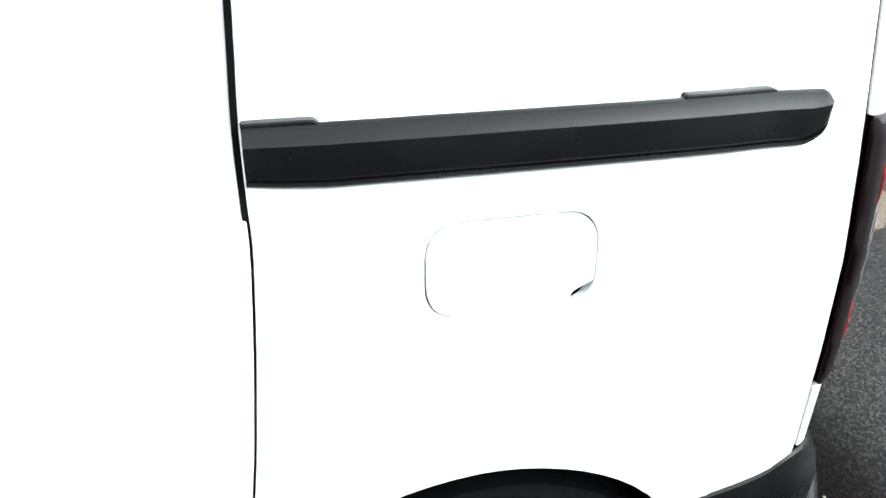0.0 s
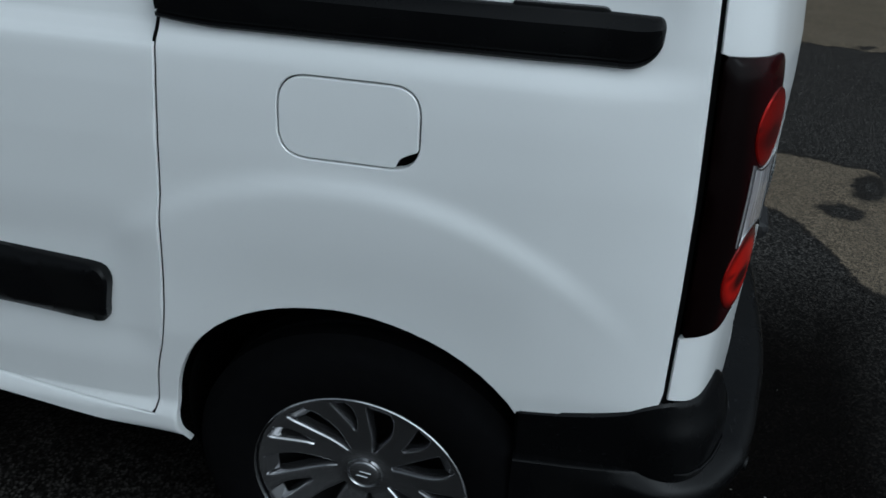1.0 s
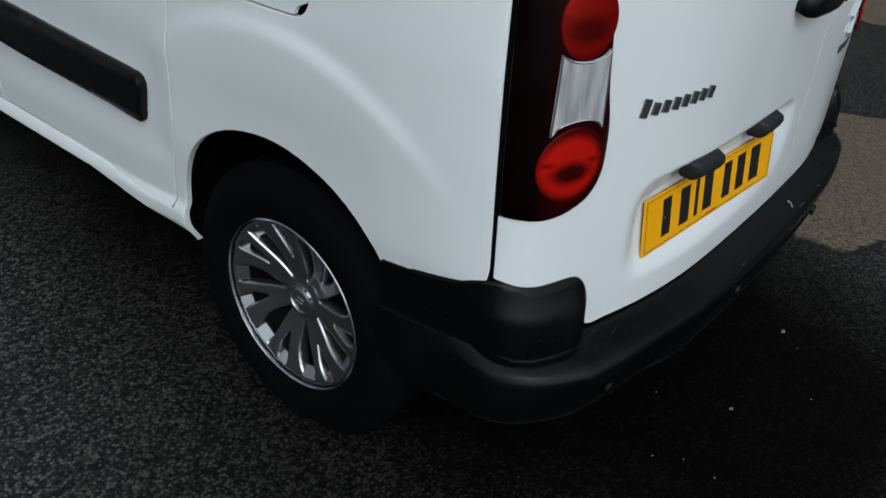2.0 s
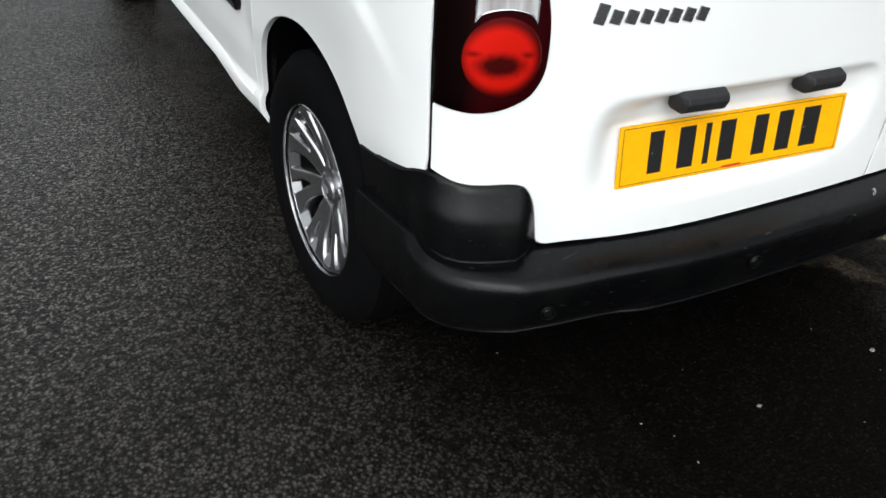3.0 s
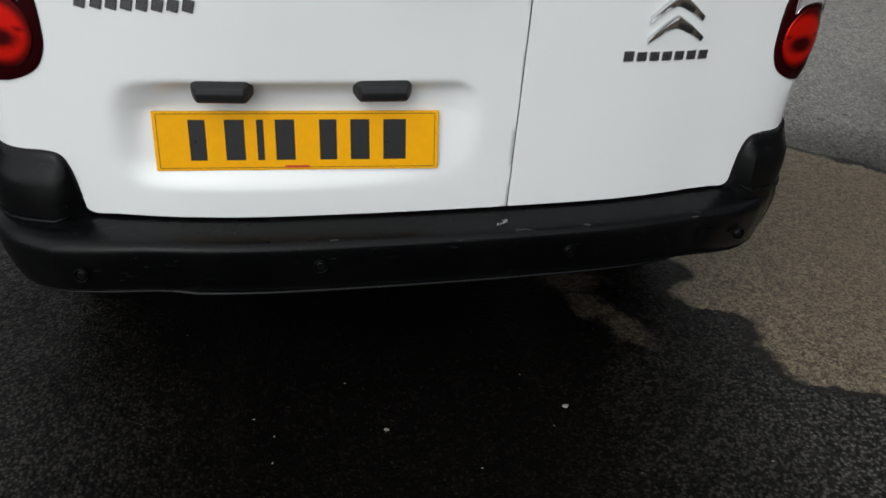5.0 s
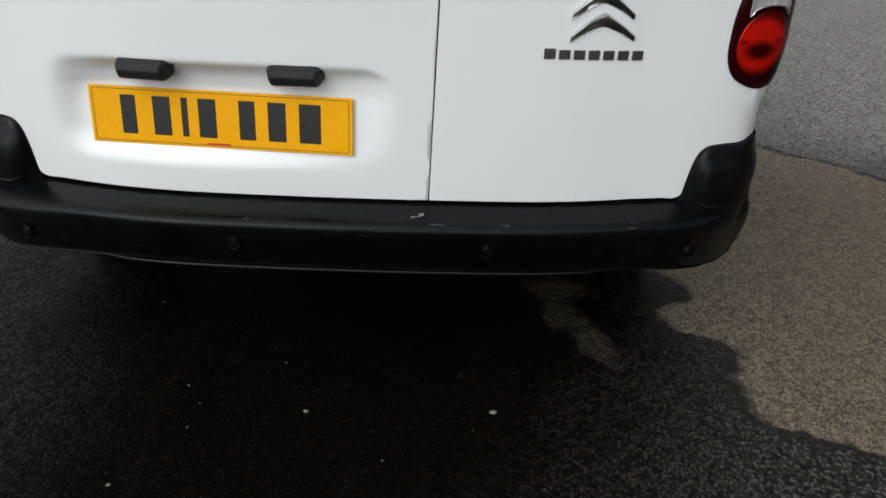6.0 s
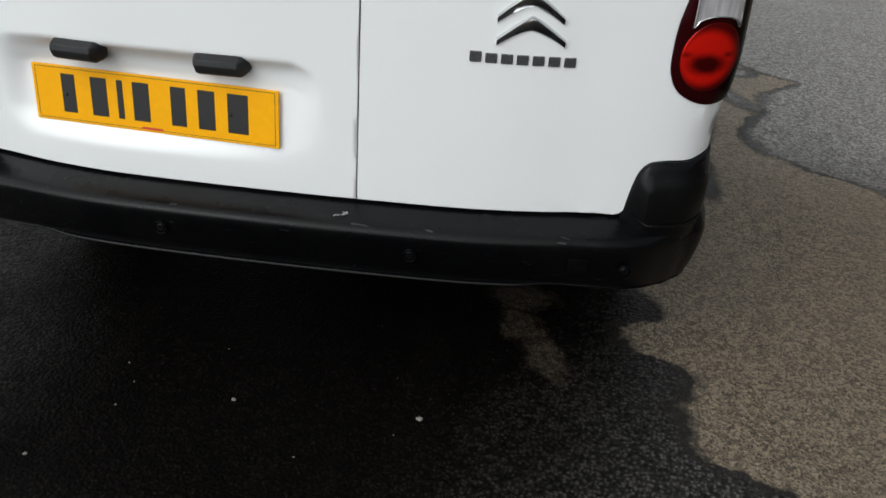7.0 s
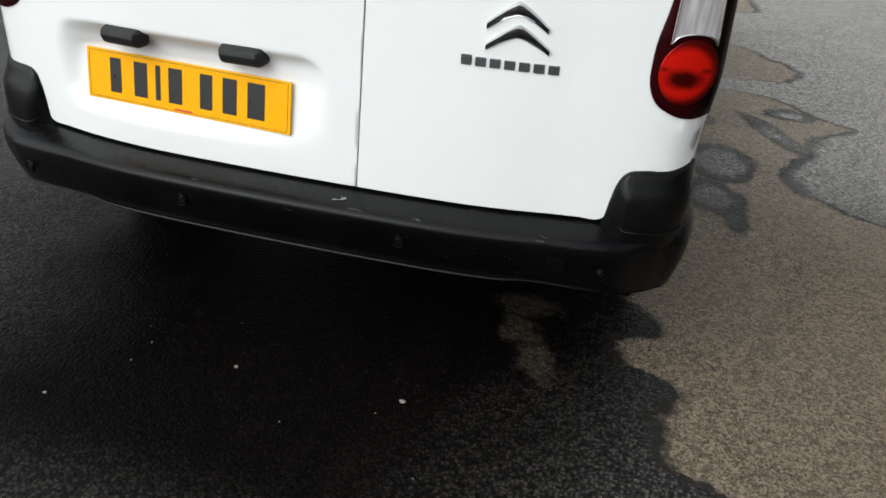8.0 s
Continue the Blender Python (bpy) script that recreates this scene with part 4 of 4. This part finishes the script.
def plate_lamp(x0, x1, z0, z1):
    """A black lamp hood: chamfered ends, rounded nose, hanging under the lip of the recess."""
    w, h, dep, bm = x1 - x0, z1 - z0, 0.042, bmesh.new()
    sec = [(0.0, 0.0), (-dep * 0.55, 0.0), (-dep * 0.92, -h * 0.18), (-dep, -h * 0.45), (-dep * 0.85, -h * 0.82), (-dep * 0.55, -h), (0.0, -h)]
    cols = [(-0.5, 0.15, 0.55), (-0.44, 0.72, 0.85), (-0.38, 1, 1), (0.38, 1, 1), (0.44, 0.72, 0.85), (0.5, 0.15, 0.55)]
    rings = [[bm.verts.new((a * w, y * k, z * kz - h * (1 - kz) * 0.35)) for y, z in sec] for a, k, kz in cols]
    for r, q in zip(rings, rings[1:]):
        for i in range(len(sec)):
            j = (i + 1) % len(sec)
            bm.faces.new((r[i], r[j], q[j], q[i]))
    bm.faces.new(rings[0][::-1])
    bm.faces.new(rings[-1])
    bmesh.ops.recalc_face_normals(bm, faces=bm.faces)
    bmesh.ops.bevel(bm, geom=list(bm.edges), offset=0.0015, segments=1, affect="EDGES")
    me = bpy.data.meshes.new("plate_lamp")
    bm.to_mesh(me)
    bm.free()
    me.materials.append(HOOD)
    p = part("plate_lamp", me, van, "black number plate lamp hood")
    at, turn = tail_at((x0 + x1) / 2, z1, -0.020)
    p.matrix_local = pose(at.x, at.y, z1, 0, 0, turn)


def door_handle():
    bm = bmesh.new()
    rings = []
    for a, dep, zc, h in ((-0.105, 0.004, 0.0, 0.012), (-0.095, 0.018, 0.0, 0.020), (-0.075, 0.029, 0.0, 0.023), (-0.02, 0.033, 0.0, 0.024), (0.05, 0.033, 0.0, 0.024), (0.085, 0.029, 0.0, 0.023), (0.100, 0.017, 0.0, 0.020), (0.106, 0.004, 0, 0.012)):
        ring = []
        for k in range(12):
            g = 2 * math.pi * k / 12
            ring.append(bm.verts.new((a, -dep + 0.010 * math.cos(g), zc + h * math.sin(g))))
        rings.append(ring)
    for r, q in zip(rings, rings[1:]):
        for i in range(12):
            bm.faces.new((r[i], r[(i + 1) % 12], q[(i + 1) % 12], q[i]))
    bm.faces.new(rings[0][::-1])
    bm.faces.new(rings[-1])
    bmesh.ops.recalc_face_normals(bm, faces=bm.faces)
    for f in bm.faces:
        f.smooth = True
    me = bpy.data.meshes.new("door_handle")
    bm.to_mesh(me)
    bm.free()
    me.materials.append(TRIM)
    p = part("door_handle", me, van, "black pull handle")
    at, turn = tail_at(-0.027, 0.974)
    p.matrix_local = pose(at.x, at.y - 0.002, 0.975, 0, 0, turn)
    v, f = lathe([(0.0, 0.004), (0.009, 0.004), (0.011, 0.002), (0.011, 0.0)], 20)
    k = part("lock_barrel", mesh_of("lock_barrel", v, f, CHROME_DARK), p)
    k.matrix_local = pose(0.070, -0.041, 0, 0, 0, -90)


def chevron(cx, z, w, h, t):
    """One bent bar with a raised ridge, laid on the door."""
    xs = np.linspace(-1, 1, 21)
    verts, faces = [], []
    for a in xs:
        base = z + h * (1 - abs(a) ** 1.25)
        th = t * (0.55 + 0.45 * (1 - abs(a)))
        for dz, d in ((-th, 0.0), (-th * 0.85, 0.004), (-th * 0.15, 0.009), (0, 0.004), (th * 0.04, 0.0)):
            at, _ = tail_at(cx + a * w, base + dz, d)
            verts.append(tuple(at))
    faces = [(i * 5 + j, (i + 1) * 5 + j, (i + 1) * 5 + j + 1, i * 5 + j + 1) for i in range(20) for j in range(4)]
    faces += [(4, 3, 2, 1, 0), tuple(100 + j for j in range(5))]
    part("badge_bar", mesh_of("badge_bar", verts, faces, CHROME), van, "chrome badge bar")


def letter_bars(x0, x1, z0, z1, n, lean, drop, widths):
    """Plain upright bars in place of a raised name."""
    pitch = (x1 - x0) / n
    for k in range(n):
        x = x0 + (k + 0.5) * pitch
        h = (z1 - z0) * (1.0 if k == 0 else widths)
        at, turn = tail_at(x, (z0 + h / 2) + drop * k, 0.0012)
        p = part("name_bar", slab("name_bar", CHROME_DARK, (pitch * 0.76, 0.003, h), 0.0008, 1), van)
        p.matrix_local = pose(*at, 0, lean, turn)


number_plate()
plate_lamp(-0.460, -0.350, 0.709, 0.749)
plate_lamp(-0.170, -0.060, 0.709, 0.749)
door_handle()
chevron(0.457, 0.820, 0.060, 0.040, 0.026)
chevron(0.454, 0.860, 0.058, 0.042, 0.026)
letter_bars(0.348, 0.544, 0.775, 0.795, 7, 0, -0.0006, 0.9)
letter_bars(-0.634, -0.433, 0.868, 0.900, 8, 14, 0.0, 0.68)

# ---- wheels ----


def wheel_meshes():
    R, W = 0.3175, 0.195
    tyre = [(0.194, -0.004), (0.201, 0.006), (0.214, 0.012), (0.246, 0.018), (0.282, 0.014), (0.298, 0.004), (0.308, -0.010)]
    for k in range(4):
        b = -0.014 - k * 0.042
        tyre += [(R, b - 0.004), (R, b - 0.034), (R - 0.007, b - 0.036), (R - 0.007, b - 0.040)]
    tyre += [(0.308, -W + 0.006), (0.27, -W - 0.008), (0.20, -W + 0.01)]
    v, f = lathe(tyre, 72)
    out = {"tyre": mesh_of("tyre", v, f, RUBBER)}
    v, f = lathe([(0.211, -0.006), (0.200, -0.012), (0.188, -0.050), (0.150, -0.078), (0.10, -0.085), (0.06, -0.085), (0.0, -0.085)], 48)
    out["rim"] = mesh_of("rim", v, f, STEEL)

    def face(u, v, d):
        r = np.hypot(u, v)
        h = np.interp(r, [0.0, 0.034, 0.040, 0.055, 0.10, 0.15, 0.195, 0.207, 0.2120], [-0.030, -0.030, -0.033, -0.034, -0.026, -0.014, -0.003, -0.001, -0.006])
        return np.stack([h + d, u, v], -1)

    rim = [(0.2120 * math.cos(a), 0.2120 * math.sin(a)) for a in np.linspace(0, 2 * math.pi, 96, endpoint=False)]
    holes = []
    for k in range(7):
        for phase, r0, r1, w0, w1, swirl in ((0.0, 0.056, 0.194, 0.0050, 0.0270, 0.14), (math.pi / 7, 0.112, 0.197, 0.0045, 0.0180, 0.09)):
            a0, left, right = 2 * math.pi * k / 7 + phase + 0.22, [], []
            for q in np.linspace(0, 1, 9):
                r = r0 + (r1 - r0) * q
                a = a0 + swirl * q * q
                w = (w0 + (w1 - w0) * math.sin(min(1.0, q * 1.25) * math.pi / 2) ** 1.3) * (1 if q < 0.95 else 0.8)
                left.append((r * math.cos(a) - w * math.sin(a), r * math.sin(a) + w * math.cos(a)))
                right.append((r * math.cos(a) + w * math.sin(a), r * math.sin(a) - w * math.cos(a)))
            holes.append(left + right[::-1])
    out["hubcap"] = sheet("hubcap", rim, SILVER, face, holes, du=0.007, dv=0.007, most=0.008, rings=[(0, 0), (0.0006, -0.0004), (0.0036, -0.0070), (0.0040, -0.024)])
    v, f = lathe([(0.0, -0.0245), (0.026, -0.0248), (0.0300, -0.0265), (0.0315, -0.0285), (0.0335, -0.0255), (0.0355, -0.0260), (0.038, -0.034)], 40)
    g = np.linspace(0, 2 * math.pi, 9)
    w, f2 = lathe([(0.2108 + 0.0026 * math.cos(a), 0.0030 + 0.0050 * math.sin(a)) for a in g], 96)
    out["trim_ring"] = mesh_of("trim_ring", w, f2, CHROME)
    out["centre_cap"] = mesh_of("centre_cap", v, f, SILVER)
    return out


WHEEL = wheel_meshes()
SNUG = Matrix.Diagonal((1, 0.95, 0.95, 1))


def lip_mesh(w, r0, r1):
    """A sloped facet that closes the outer end of a slot, falling towards the hub."""
    v = [(-0.001, -w, r1), (-0.001, w, r1), (-0.020, w * 0.9, r0), (-0.020, -w * 0.9, r0), (-0.024, -w, r1), (-0.024, w, r1), (-0.024, w * 0.9, r0), (-0.024, -w * 0.9, r0)]
    return mesh_of("slot_lip", v, [(0, 1, 2, 3), (7, 6, 5, 4), (0, 4, 5, 1), (1, 5, 6, 2), (2, 6, 7, 3), (3, 7, 4, 0)], SILVER, False)


LIPS = (lip_mesh(0.0205, 0.172, 0.194), lip_mesh(0.0135, 0.179, 0.197))
MARK = slab("cap_mark", CHROME, (0.003, 0.005, 0.022), 0.001, 1)
for hub in (HUB_Y, HUB_Y + AXLES):
    for side in (-1, 1):
        w = new("wheel")
        w.parent = van
        tagged(w, "black tyre with silver multi-slot wheel cover")
        w.matrix_local = pose(-0.860 if side < 0 else 0.785, hub, 0.3155, 59 if side < 0 else 10, 0, 180 if side < 0 else 0)
        for name, me in WHEEL.items():
            p = part(name, me, w)
            if name != "tyre":
                p.matrix_local = SNUG
        for n in range(14):
            a = math.pi / 7 * n + 0.22 + (0.11 if n % 2 == 0 else 0.075)
            p = part("slot_lip", LIPS[n % 2], w)
            p.matrix_local = SNUG @ Matrix.Rotation(a - math.pi / 2, 4, "X")
        for dz in (-0.006, 0.006):
            p = part("cap_mark", MARK, w)
            p.matrix_local = pose(-0.0242, dz, 0, 25, 0, 0)

# ---- loose stones on the tarmac ----
rng = random.Random(11)


def pebble_mesh(k):
    bm = bmesh.new()
    bmesh.ops.create_icosphere(bm, subdivisions=1, radius=1)
    r = random.Random(k)
    for v in bm.verts:
        v.co *= r.uniform(0.75, 1.2)
        v.co.z *= 0.6
    me = bpy.data.meshes.new("pebble")
    bm.to_mesh(me)
    bm.free()
    me.materials.append(PEBBLE)
    return me


PEBBLES = [pebble_mesh(k) for k in range(4)]
spots = [(-0.117, -0.182, 0.005), (0.300, -0.168, 0.0065), (-0.469, -0.410, 0.004)]
for _ in range(34):
    spots.append((rng.uniform(-1.8, 1.3), rng.uniform(-0.75, 0.4), rng.uniform(0.0012, 0.0027)))
for n, (x, y, r) in enumerate(spots):
    ob = tagged(new("pebble", PEBBLES[n % 4]), "small pale stone lying on wet tarmac", "stone", "stones on the tarmac")
    ob.matrix_world = pose(x, y, r * 0.4, 0, 0, rng.uniform(0, 360)) @ Matrix.Diagonal((r * 1.4, r, r, 1))
